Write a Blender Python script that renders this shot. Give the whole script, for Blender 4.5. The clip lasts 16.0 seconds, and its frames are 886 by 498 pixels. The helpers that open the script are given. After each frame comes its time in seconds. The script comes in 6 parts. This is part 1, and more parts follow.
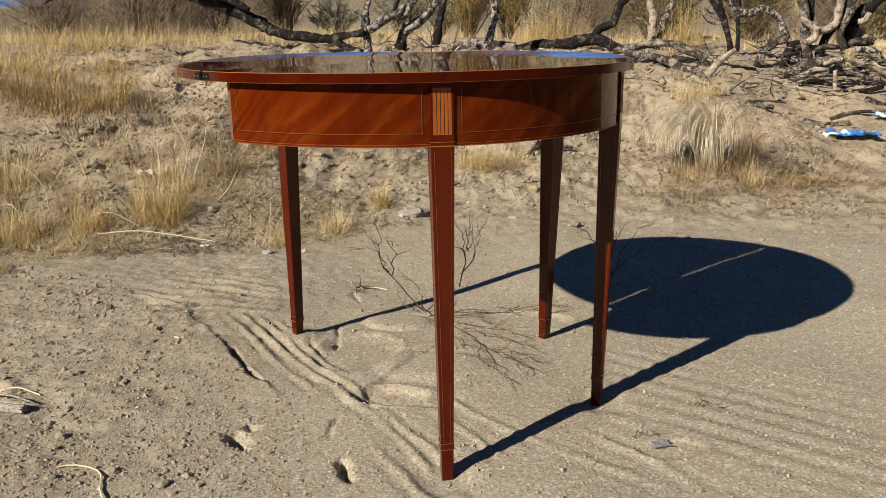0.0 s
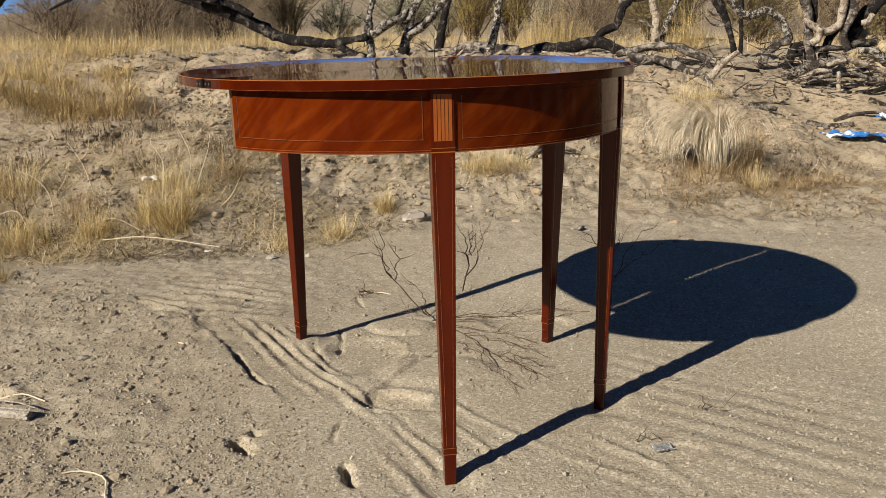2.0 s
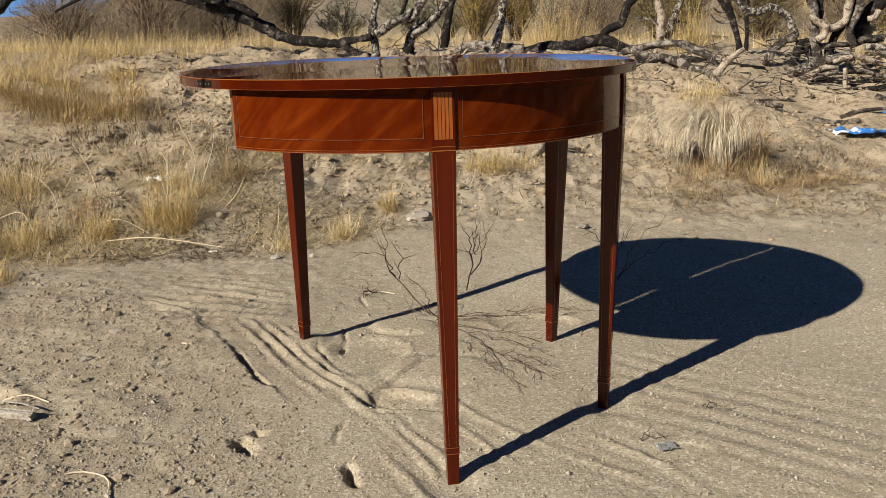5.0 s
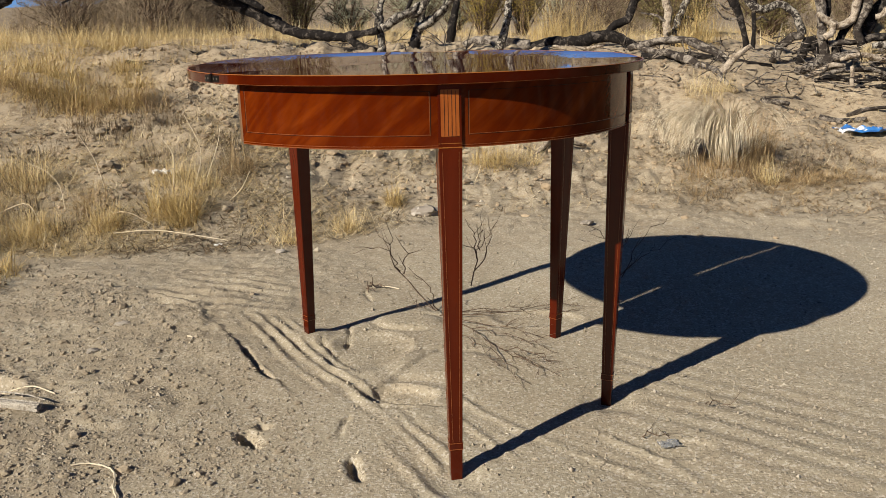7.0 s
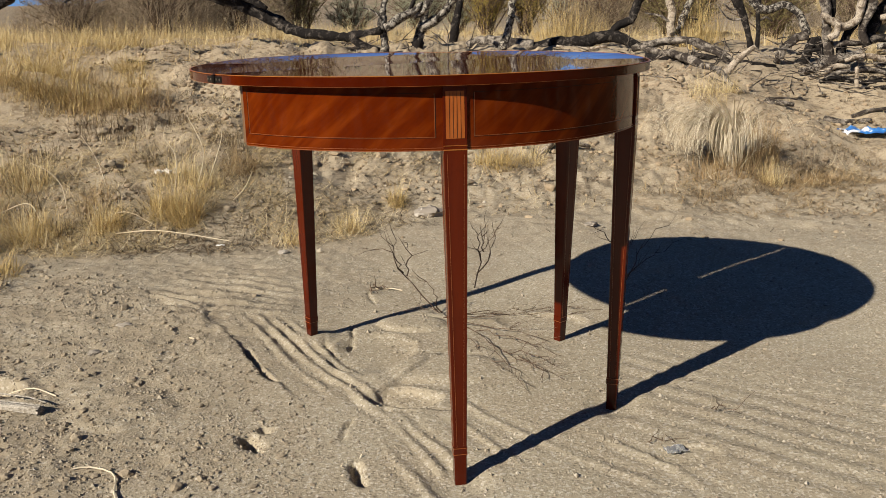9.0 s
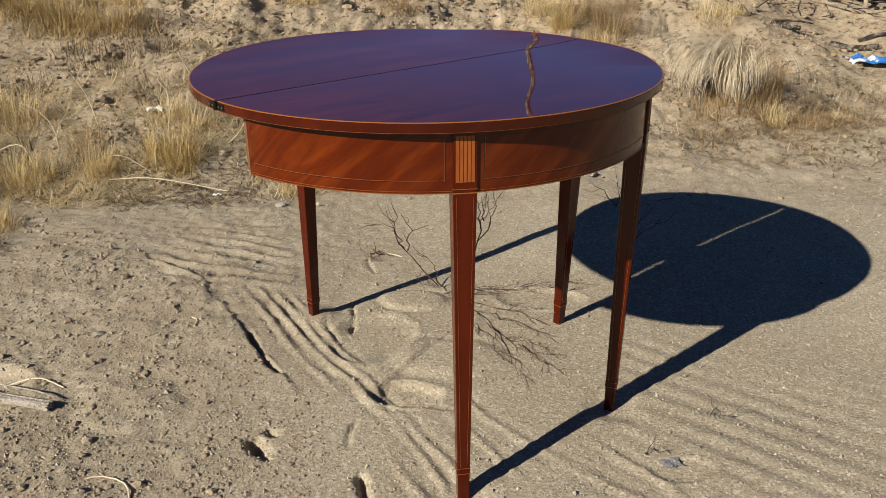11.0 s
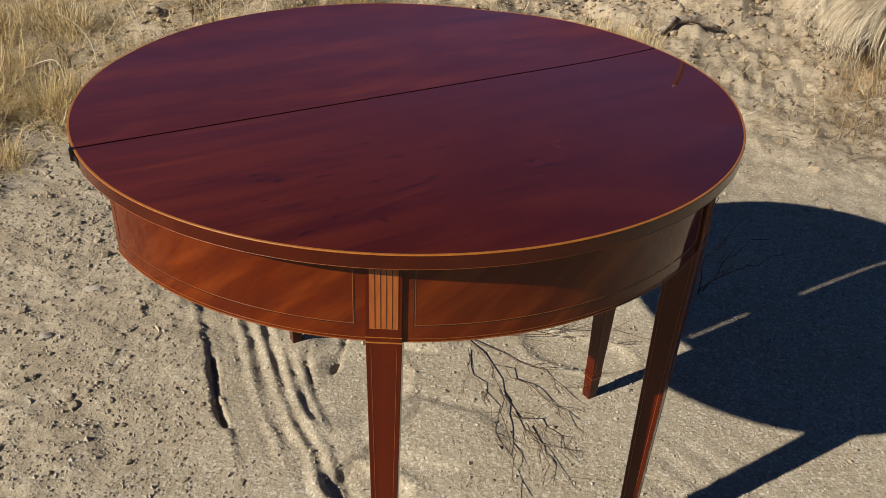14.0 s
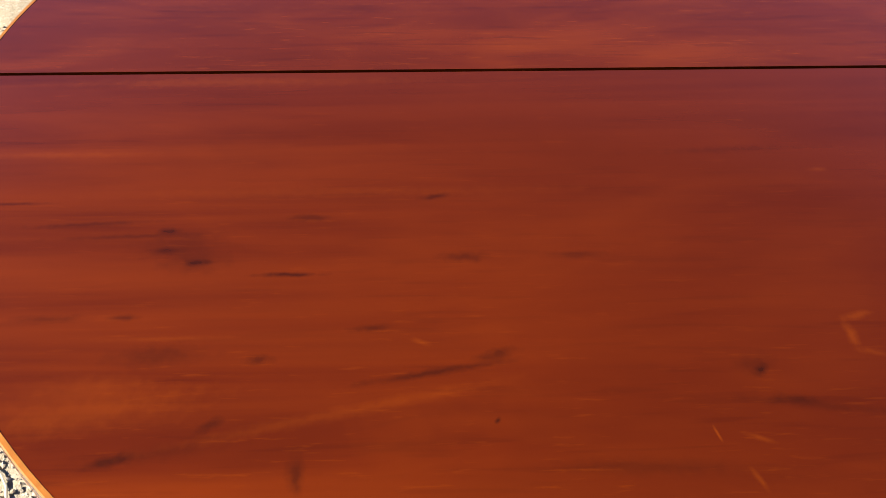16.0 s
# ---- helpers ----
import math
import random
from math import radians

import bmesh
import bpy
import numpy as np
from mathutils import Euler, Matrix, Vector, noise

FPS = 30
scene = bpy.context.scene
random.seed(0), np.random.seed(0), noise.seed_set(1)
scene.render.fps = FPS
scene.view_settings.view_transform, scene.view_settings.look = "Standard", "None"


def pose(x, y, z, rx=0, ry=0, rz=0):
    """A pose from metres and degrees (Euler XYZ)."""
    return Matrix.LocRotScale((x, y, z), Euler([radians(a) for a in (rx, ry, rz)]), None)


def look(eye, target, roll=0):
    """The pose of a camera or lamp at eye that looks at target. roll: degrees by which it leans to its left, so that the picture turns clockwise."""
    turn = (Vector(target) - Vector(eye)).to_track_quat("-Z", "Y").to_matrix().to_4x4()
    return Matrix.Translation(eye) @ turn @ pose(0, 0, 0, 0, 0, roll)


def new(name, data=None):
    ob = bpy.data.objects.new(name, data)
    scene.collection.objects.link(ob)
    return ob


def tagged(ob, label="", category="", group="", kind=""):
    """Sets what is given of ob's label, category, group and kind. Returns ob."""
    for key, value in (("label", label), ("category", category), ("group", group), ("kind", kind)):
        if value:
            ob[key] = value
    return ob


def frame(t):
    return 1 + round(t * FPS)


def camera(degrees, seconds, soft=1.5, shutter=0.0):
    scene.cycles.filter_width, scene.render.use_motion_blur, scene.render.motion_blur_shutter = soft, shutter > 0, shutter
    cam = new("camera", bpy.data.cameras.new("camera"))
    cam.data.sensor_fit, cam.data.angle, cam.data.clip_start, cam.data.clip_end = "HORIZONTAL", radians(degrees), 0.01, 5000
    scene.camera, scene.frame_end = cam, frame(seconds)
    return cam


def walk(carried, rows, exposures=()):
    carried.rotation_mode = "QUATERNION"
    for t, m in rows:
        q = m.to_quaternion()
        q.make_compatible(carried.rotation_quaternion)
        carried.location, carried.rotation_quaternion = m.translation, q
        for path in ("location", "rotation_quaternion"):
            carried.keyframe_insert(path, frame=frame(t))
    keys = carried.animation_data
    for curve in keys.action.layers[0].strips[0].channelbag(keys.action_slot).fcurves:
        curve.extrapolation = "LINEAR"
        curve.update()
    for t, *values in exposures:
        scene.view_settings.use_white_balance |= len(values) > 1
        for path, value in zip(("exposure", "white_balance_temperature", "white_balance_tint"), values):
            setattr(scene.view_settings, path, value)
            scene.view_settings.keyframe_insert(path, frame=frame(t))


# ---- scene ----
EXPOSURE_A, EXPOSURE_B, EXPOSURE_C = 0.5, 0.42, 2.0
cam = camera(54.9, 16.0, soft=0.6)
# seconds, eye, yaw, pitch, lean
ROWS = [
    (0, 0.3074, 0.2703, 0.8132, 4.999, -14.693, -0.924),
    (0.5, 0.3130, 0.2686, 0.8196, 5.086, -14.787, -1.053),
    (1, 0.3113, 0.2662, 0.8198, 5.172, -14.724, -1.260),
    (1.5, 0.3116, 0.2689, 0.8183, 5.371, -14.568, -1.294),
    (2, 0.3142, 0.2657, 0.8185, 5.343, -14.475, -1.340),
    (2.5, 0.3204, 0.2653, 0.8180, 5.348, -14.421, -1.508),
    (3, 0.3315, 0.2678, 0.8197, 5.530, -14.437, -1.754),
    (3.5, 0.3289, 0.2644, 0.8183, 5.650, -14.316, -1.900),
    (4, 0.3275, 0.2692, 0.8155, 5.719, -14.355, -1.900),
    (6.5, 0.3167, 0.2725, 0.8194, 5.991, -14.795, -1.384),
    (7, 0.3207, 0.2672, 0.8210, 6.085, -14.877, -1.290),
    (7.5, 0.3235, 0.2718, 0.8204, 6.085, -14.824, -1.262),
    (8, 0.3132, 0.2762, 0.8206, 6.113, -14.830, -1.200),
    (8.5, 0.3151, 0.2808, 0.8217, 6.141, -14.833, -1.129),
    (9, 0.3146, 0.2841, 0.8229, 6.231, -14.897, -1.172),
    (9.5, 0.3122, 0.2902, 0.8241, 6.244, -14.934, -0.964),
    (11.8, 0.2700, 0.4276, 1.2195, 5.609, -25.793, 0.256),
    (12, 0.3073, 0.4402, 1.2355, 5.782, -25.804, 0.677),
    (12.5, 0.4595, 0.4895, 1.2560, 6.871, -26.036, 3.243),
    (13, 0.4775, 0.5952, 1.2533, 9.174, -26.579, 4.048),
    (13.5, 0.4185, 0.7746, 1.2410, 11.086, -27.347, 4.116),
    (14, 0.4406, 0.9858, 1.1881, 14.955, -30.494, 2.223),
    (14.5, 0.4501, 1.1965, 1.1431, 24.664, -33.480, -0.454),
    (15, 0.3608, 1.4107, 1.0960, 26.918, -38.388, 2.820),
    (15.2, 0.3387, 1.4737, 1.0887, 28.641, -40.935, 3.093),
    (15.5, 0.3335, 1.5487, 1.0847, 35.785, -43.518, 0.388),
    (15.6, 0.3353, 1.5756, 1.0821, 38.076, -44.115, -0.007),
    (16, 0.3548, 1.6535, 1.0940, 42.867, -44.527, 1.372),
]
walk(cam, [(t, pose(x, y, z, 90 + pitch, 0, yaw) @ pose(0, 0, 0, 0, 0, lean)) for t, x, y, z, yaw, pitch, lean in ROWS],
     exposures=[(0.0, EXPOSURE_A), (9.5, EXPOSURE_A), (12.0, EXPOSURE_B), (13.5, EXPOSURE_B), (14.5, 0.78), (15.0, 1.08), (15.5, 1.52), (16.0, EXPOSURE_C)])

# ---- light ----
SUN_AZ, SUN_EL = 227.7, 30.6  # where the sun stands, degrees from +x towards +y, and its height
world = bpy.data.worlds.new("desert_sky")
scene.world = world
world.use_nodes = True
wn = world.node_tree
sky = wn.nodes.new("ShaderNodeTexSky")
sky.sky_type = "NISHITA"
sky.sun_disc = False
sky.sun_elevation = radians(SUN_EL)
sky.sun_rotation = radians(90 - SUN_AZ)
sky.altitude = 1500
sky.air_density, sky.dust_density, sky.ozone_density = 0.4, 0.0, 8.0
wn.nodes["Background"].inputs["Strength"].default_value = 0.065
wn.links.new(sky.outputs[0], wn.nodes["Background"].inputs["Color"])
sun = new("sun", bpy.data.lights.new("sun", "SUN"))
sun.data.energy, sun.data.angle, sun.data.color = 5.0, radians(0.53), (1.0, 0.93, 0.82)
sun_to = Vector((-math.cos(radians(SUN_AZ)) * math.cos(radians(SUN_EL)), -math.sin(radians(SUN_AZ)) * math.cos(radians(SUN_EL)), -math.sin(radians(SUN_EL))))
sun.matrix_world = look((-4, -5, 6), Vector((-4, -5, 6)) + sun_to)

# ---- small tools ----
RND = random.Random(7)


def mesh_of(bm, name, smooth=False):
    me = bpy.data.meshes.new(name)
    bm.normal_update()
    bm.to_mesh(me)
    bm.free()
    if smooth:
        me.polygons.foreach_set("use_smooth", [True] * len(me.polygons))
    return me


def part(name, bm, material, parent=None, label="", smooth=False):
    ob = new(name, mesh_of(bm, name, smooth))
    ob.data.materials.append(material)
    if parent is not None:
        ob.parent = parent
    if label:
        tagged(ob, label)
    return ob


def thing(name, m, label, category, group=""):
    ob = new(name)
    ob.empty_display_size = 0.1
    ob.matrix_world = m
    return tagged(ob, label, category, group)


def raw_mesh(name, verts, faces, material, smooth=False):
    me = bpy.data.meshes.new(name)
    me.from_pydata(verts, [], faces)
    me.update()
    if smooth:
        me.polygons.foreach_set("use_smooth", [True] * len(me.polygons))
    me.materials.append(material)
    return me


def array_mesh(name, verts, faces, material, smooth=False):
    """A mesh from an array of points and an array of faces with equally many corners."""
    verts, faces = np.asarray(verts, np.float32).reshape(-1, 3), np.asarray(faces, np.int32)
    corners = faces.shape[1]
    me = bpy.data.meshes.new(name)
    me.vertices.add(len(verts))
    me.vertices.foreach_set("co", verts.ravel())
    me.loops.add(faces.size)
    me.loops.foreach_set("vertex_index", faces.ravel())
    me.polygons.add(len(faces))
    me.polygons.foreach_set("loop_start", np.arange(0, faces.size, corners, dtype=np.int32))
    me.polygons.foreach_set("loop_total", np.full(len(faces), corners, dtype=np.int32))
    me.update(calc_edges=True)
    me.polygons.foreach_set("use_smooth", np.full(len(faces), smooth, dtype=bool))
    me.materials.append(material)
    return me


def tube(bm, pts, radii, sides=8, rough=0.0, rnd=RND, cap=True, ridged=0.0):
    """A tapered, slightly uneven tube along a line of points."""
    pts = [Vector(p) for p in pts]
    rings, side = [], None
    for i, p in enumerate(pts):
        d = (pts[min(i + 1, len(pts) - 1)] - pts[max(i - 1, 0)]).normalized()
        if side is None:
            side = d.cross(Vector((0.3, 0.2, 1))).normalized() if abs(d.z) < 0.95 else d.cross(Vector((1, 0.1, 0))).normalized()
        side = (side - d * side.dot(d)).normalized()
        up = d.cross(side)
        r = radii[i]
        ring = []
        for k in range(sides):
            a = 2 * math.pi * k / sides
            rr = r * (1 + rough * rnd.uniform(-1, 1))
            if ridged:
                # bark ridges that run along the limb and fade in and out
                rr *= 1 + ridged * noise.noise(Vector((3.1 * math.cos(a), 3.1 * math.sin(a), 0.16 * i)) + p * 0.4)
            ring.append(bm.verts.new(p + (side * math.cos(a) + up * math.sin(a)) * rr))
        rings.append(ring)
    for a, b in zip(rings, rings[1:]):
        for k in range(sides):
            bm.faces.new((a[k], a[(k + 1) % sides], b[(k + 1) % sides], b[k]))
    if cap:
        bm.faces.new(rings[0][::-1])
        bm.faces.new(rings[-1])


def smooth_line(pts, n):
    """n points along a Catmull-Rom curve through pts."""
    p = [np.array(q, float) for q in pts]
    p = [2 * p[0] - p[1]] + p + [2 * p[-1] - p[-2]]
    out = []
    for k in range(n):
        s = k / (n - 1) * (len(p) - 3)
        i = min(int(s), len(p) - 4)
        t = s - i
        a, b, c, d = p[i : i + 4]
        out.append(0.5 * (2 * b + (c - a) * t + (2 * a - 5 * b + 4 * c - d) * t * t + (3 * b - a - 3 * c + d) * t**3))
    return out


def box(bm, x0, x1, y0, y1, z0, z1, bevel=0.0):
    made = bmesh.ops.create_cube(bm, size=1)["verts"]
    for v in made:
        v.co = Vector((x0 + (v.co.x + 0.5) * (x1 - x0), y0 + (v.co.y + 0.5) * (y1 - y0), z0 + (v.co.z + 0.5) * (z1 - z0)))
    if bevel:
        edges = list({e for v in made for e in v.link_edges})
        bmesh.ops.bevel(bm, geom=edges, offset=bevel, segments=2, affect="EDGES", profile=0.5)


# ---- the lie of the land ----
def hashed(i, j, seed):
    n = np.sin(i * 127.1 + j * 311.7 + seed * 74.7) * 43758.5453
    return n - np.floor(n)


def wave(x, y, scale, seed):
    """Smooth value noise of about that many metres, -1 to 1."""
    x, y = np.asarray(x, float) / scale, np.asarray(y, float) / scale
    i, j = np.floor(x), np.floor(y)
    u, v = x - i, y - j
    u, v = u * u * (3 - 2 * u), v * v * (3 - 2 * v)
    a, b = hashed(i, j, seed), hashed(i + 1, j, seed)
    c, d = hashed(i, j + 1, seed), hashed(i + 1, j + 1, seed)
    return 2 * (a + (b - a) * u + (c - a) * v + (a - b - c + d) * u * v) - 1


def foot_of_bank(x, y):
    return np.interp(x, [-6, -1.2, -0.3, 0.6, 1.6, 2.4, 3.4, 8], [3.0, 3.3, 3.65, 4.1, 4.6, 5.3, 5.6, 7.0]) + 0.12 * wave(x, y, 0.9, 3)


def lie(x, y):
    """Height of the ground without its small relief: a flat wash, a bank behind it, a plain and far hills."""
    x, y = np.asarray(x, float), np.asarray(y, float)
    foot = foot_of_bank(x, y)
    steep = np.interp(x, [-1.5, 0.3, 2.0], [0.25, 0.18, 0.20])
    top = np.interp(x, [-6, -2, 0, 3, 8], [0.72, 0.66, 0.60, 0.56, 0.50])
    d = np.maximum(y - foot, 0)
    rise = steep * d * np.clip(d / 0.35, 0, 1)
    bank = rise / (1 + (rise / top) ** 4) ** 0.25
    far = np.maximum(y - 14, 0)
    plain = -0.012 * np.minimum(far, 40) + 0.006 * np.maximum(far - 40, 0)
    hills = np.maximum(np.hypot(x, y) - 260, 0) * np.interp(x / np.maximum(np.hypot(x, y), 1), [-0.46, -0.435, -0.41, -0.04, 0.04, 0.2], [0.021, 0.032, 0.058, 0.074, 0.052, 0.052]) * (0.75 + 0.35 * wave(x, y, 210, 8) + 0.12 * wave(x, y, 60, 9))
    hills = np.where(y > 0, hills * np.clip(y / 200, 0, 1), 0)
    return bank + plain + np.minimum(hills, 235)


def seg_dist(x, y, line):
    best = np.full(np.shape(x), 9.0)
    for (ax, ay), (bx, by) in zip(line, line[1:]):
        dx, dy = bx - ax, by - ay
        k = np.clip(((x - ax) * dx + (y - ay) * dy) / (dx * dx + dy * dy), 0, 1)
        best = np.minimum(best, np.hypot(x - ax - k * dx, y - ay - k * dy))
    return best


def seg_side(x, y, line):
    """Distance to a line on the plan, positive to its right and negative to its left."""
    best, side = np.full(np.shape(x), 9.0), np.ones(np.shape(x))
    for (ax, ay), (bx, by) in zip(line, line[1:]):
        dx, dy = bx - ax, by - ay
        k = np.clip(((x - ax) * dx + (y - ay) * dy) / (dx * dx + dy * dy), 0, 1)
        d = np.hypot(x - ax - k * dx, y - ay - k * dy)
        side = np.where(d < best, np.where(dx * (y - ay) - dy * (x - ax) > 0, -1.0, 1.0), side)
        best = np.minimum(best, d)
    return best * side


# ridges that tyres pressed up, as lines on the plan: line, half width, height
RUTS = [
    ([(-0.883, 2.747), (-0.778, 2.661), (-0.671, 2.620), (-0.525, 2.606), (-0.404, 2.593)], 0.016, 0.012),
    ([(-0.901, 2.813), (-0.797, 2.743), (-0.677, 2.705), (-0.534, 2.680), (-0.417, 2.655)], 0.016, 0.012),
    ([(-0.890, 2.875), (-0.786, 2.817), (-0.667, 2.781), (-0.542, 2.753), (-0.431, 2.724)], 0.016, 0.012),
    ([(-0.872, 2.935), (-0.758, 2.882), (-0.637, 2.844), (-0.547, 2.821), (-0.449, 2.791)], 0.016, 0.011),
    ([(-0.846, 2.993), (-0.727, 2.945), (-0.605, 2.910), (-0.466, 2.862)], 0.016, 0.010),
    ([(-0.844, 3.059), (-0.721, 3.015), (-0.586, 2.981), (-0.487, 2.941)], 0.015, 0.008),
    ([(-0.556, 2.588), (-0.472, 2.479), (-0.391, 2.381), (-0.329, 2.287), (-0.257, 2.187), (-0.184, 2.112), (-0.128, 2.04)], 0.011, 0.009),
    ([(-0.493, 2.581), (-0.40, 2.456), (-0.316, 2.343), (-0.239, 2.24), (-0.174, 2.159), (-0.109, 2.10), (-0.045, 2.004), (0.001, 1.963), (0.08, 1.84), (0.14, 1.74), (0.24, 1.6)], 0.011, 0.012),
    ([(-0.445, 2.57), (-0.362, 2.465), (-0.28, 2.351), (-0.219, 2.261), (-0.145, 2.181), (-0.081, 2.12), (-0.021, 2.036), (0.024, 1.968), (0.076, 1.894), (0.13, 1.83), (0.22, 1.70)], 0.011, 0.010),
    ([(-0.397, 2.571), (-0.321, 2.465), (-0.238, 2.343), (-0.151, 2.227), (-0.064, 2.124)], 0.010, 0.007),
    ([(0.00, 1.86), (0.06, 1.76), (0.16, 1.62), (0.26, 1.50)], 0.011, 0.009),
    ([(0.138, 1.979), (0.193, 1.907), (0.236, 1.849), (0.31, 1.75)], 0.012, 0.009),
    ([(0.121, 2.093), (0.154, 2.059), (0.22, 1.972), (0.313, 1.886), (0.42, 1.80), (0.58, 1.67)], 0.013, 0.010),
    ([(0.41, 1.95), (0.50, 1.85), (0.58, 1.77), (0.64, 1.68)], 0.012, 0.007),
    ([(0.48, 2.03), (0.56, 1.93), (0.66, 1.84)], 0.012, 0.006),
]
CUTS = [  # line, width, depth
    ([(-0.43, 2.30), (-0.38, 2.22), (-0.33, 2.15), (-0.29, 2.11)], 0.007, 0.026),
    ([(-0.277, 1.850), (-0.252, 1.818), (-0.228, 1.790)], 0.017, 0.042),
    ([(-0.255, 1.878), (-0.243, 1.875), (-0.232, 1.872)], 0.008, 0.022),
    ([(-0.027, 1.755), (-0.012, 1.702), (0.008, 1.672)], 0.008, 0.026),
    ([(-0.068, 1.948), (-0.080, 1.897), (-0.070, 1.835)], 0.005, 0.009),
    ([(-0.256, 2.441), (-0.232, 2.363), (-0.19, 2.301)], 0.0045, 0.010),
    ([(-0.193, 2.515), (-0.172, 2.432), (-0.164, 2.342)], 0.0055, 0.013),
    ([(-0.21, 2.90), (-0.20, 2.80), (-0.16, 2.72)], 0.006, 0.008),
    ([(0.74, 4.60), (0.76, 4.605), (0.785, 4.60)], 0.016, 0.035),
]
# the edge of the unbroken crust beside the tyre marks, and of a footprint under the table
SHELF = [(-2.4, 3.75), (-1.5, 3.28), (-1.05, 2.95), (-0.88, 2.738), (-0.758, 2.668), (-0.679, 2.612), (-0.600, 2.504), (-0.520, 2.405), (-0.443, 2.306), (-0.368, 2.216), (-0.296, 2.122), (-0.243, 2.057), (-0.190, 1.999), (-0.138, 1.965), (-0.09, 1.94), (-0.06, 1.6), (-0.05, 0.9)]
PRINT = [(0.060, 2.300), (0.036, 2.253), (-0.005, 2.166), (-0.036, 2.087), (-0.040, 2.045), (-0.013, 2.011), (0.048, 1.998), (0.10, 2.0)]


HOLLOWS = [(0.02, 2.06, 0.075, 0.05, -0.014), (-0.10, 2.32, 0.10, 0.12, -0.010), (0.10, 2.24, 0.13, 0.09, 0.008), (-0.02, 2.55, 0.09, 0.06, 0.010), (0.34, 2.60, 0.12, 0.06, -0.008), (-0.98, 2.02, 0.10, 0.06, -0.020),
           (-0.60, 1.95, 0.12, 0.10, 0.006), (0.62, 1.82, 0.06, 0.04, -0.006), (-0.5, 1.72, 0.10, 0.07, -0.005), (0.95, 2.75, 0.2, 0.14, 0.008)]
FEET = [(0.181, 1.690, -0.015), (0.500, 2.046, -0.014), (0.372, 2.447, -0.008), (-0.280, 2.416, 0.010)]  # where the legs press the sand


def relief(x, y):
    """The small relief of the near ground."""
    x, y = np.asarray(x, float), np.asarray(y, float)
    h = 0.010 * wave(x, y, 0.62, 11) + 0.006 * wave(x, y, 0.23, 12)
    # crumbly crust at the left, smoother sand at the right, broken ground on the bank
    crust = np.clip((-0.15 - x) * 2.0 - np.maximum(y - 2.9, 0) * 0.2, 0, 1)
    rough = np.clip(0.16 + 0.2 * wave(x, y, 0.5, 17) + 0.75 * crust + 0.7 * np.clip((y - 3.2) / 0.8, 0, 1.5), 0.05, 1.8)
    h += rough * (0.0042 * wave(x, y, 0.07, 13) + 0.0036 * wave(x, y, 0.032, 14) + 0.0022 * wave(x, y, 0.016, 15))
    bank = np.clip((y - 3.5) / 1.5, 0, 1) * np.clip((16 - y) / 4, 0, 1)
    h += bank * (0.036 * wave(x, y, 0.45, 21) + np.where(x < 0.1, 1.3, 1.0) * (0.028 * wave(x, y, 0.17, 22) + 0.022 * wave(x, y, 0.07, 23) + 0.010 * wave(x, y, 0.035, 24)))
    calm = np.exp(-(np.hypot(x - 0.07, y - 2.155) / 0.62) ** 4) * np.clip(1.0 - 1.6 * crust, 0, 1)
    h *= 1 - 0.75 * calm
    # the crust stands a little over the driven strip; its edge is broken
    d = seg_side(x, y, SHELF) + 0.010 * wave(x, y, 0.06, 33) + 0.005 * wave(x, y, 0.022, 34)
    h += 0.016 * np.clip((y - 2.0) * 10, 0.0, 1) * np.clip((2.86 - y) * 9, 0, 1) * np.clip(d / 0.010 + 0.5, 0, 1) * np.exp(-np.maximum(d, 0) / 0.16) * (0.75 + 0.35 * wave(x, y, 0.2, 35))
    d = seg_side(x, y, PRINT) + 0.006 * wave(x, y, 0.05, 36)
    h -= 0.008 * np.clip(-d / 0.014 + 0.5, 0, 1) * np.exp(-np.maximum(-d, 0) / 0.06)
    for line, width, high in RUTS:
        width = 0.72 * width
        d = seg_dist(x, y, line) + 0.0045 * wave(x, y, 0.07, 31) + 0.003 * wave(x, y, 0.024, 30)
        ends = np.clip(np.minimum(np.hypot(x - line[0][0], y - line[0][1]), np.hypot(x - line[-1][0], y - line[-1][1])) / 0.08, 0.15, 1)
        h += high * ends * (0.46 * np.exp(-((d / width) ** 2)) - 0.28 * np.exp(-(((d - 2.4 * width) / (1.3 * width)) ** 2))) * (0.75 + 0.5 * wave(x, y, 0.13, 32))
    # hollows and a low hump in the loose sand under the table
    for cx, cy, rx, ry, dz in HOLLOWS:
        q = np.hypot((x - cx) / rx, (y - cy) / ry) + 0.12 * wave(x, y, 0.06, 61)
        h += 1.0 * dz * (1 / (1 + np.exp(np.minimum((q - 1) * 9, 50))) - 0.35 * np.exp(-(((q - 1.18) / 0.16) ** 2)))
    for line, width, depth in CUTS:
        mx, my = (line[0][0] + line[-1][0]) / 2, (line[0][1] + line[-1][1]) / 2
        half = math.hypot(line[0][0] - mx, line[0][1] - my) + width
        taper = np.clip(1.1 - (np.hypot(x - mx, y - my) / half) ** 4, 0.02, 1) * (0.9 + 0.2 * wave(x, y, 0.028, 42))
        d = seg_dist(x, y, line) + 0.6 * width * wave(x, y, 0.03, 41)
        h -= depth * np.clip(taper * 1.6, 0, 1) * np.exp(-((np.maximum(d, 0) / np.maximum(width * taper, 0.001)) ** 2))
    # faint ribs of wide tyres at the right
    along = (x - 0.5) * 0.53 + (y - 2.2) * 0.85
    band = np.clip((x - 0.42) * 5, 0, 1) * np.exp(-((along / 0.32) ** 4)) * np.exp(-((x - 1.1) / 0.9) ** 4)
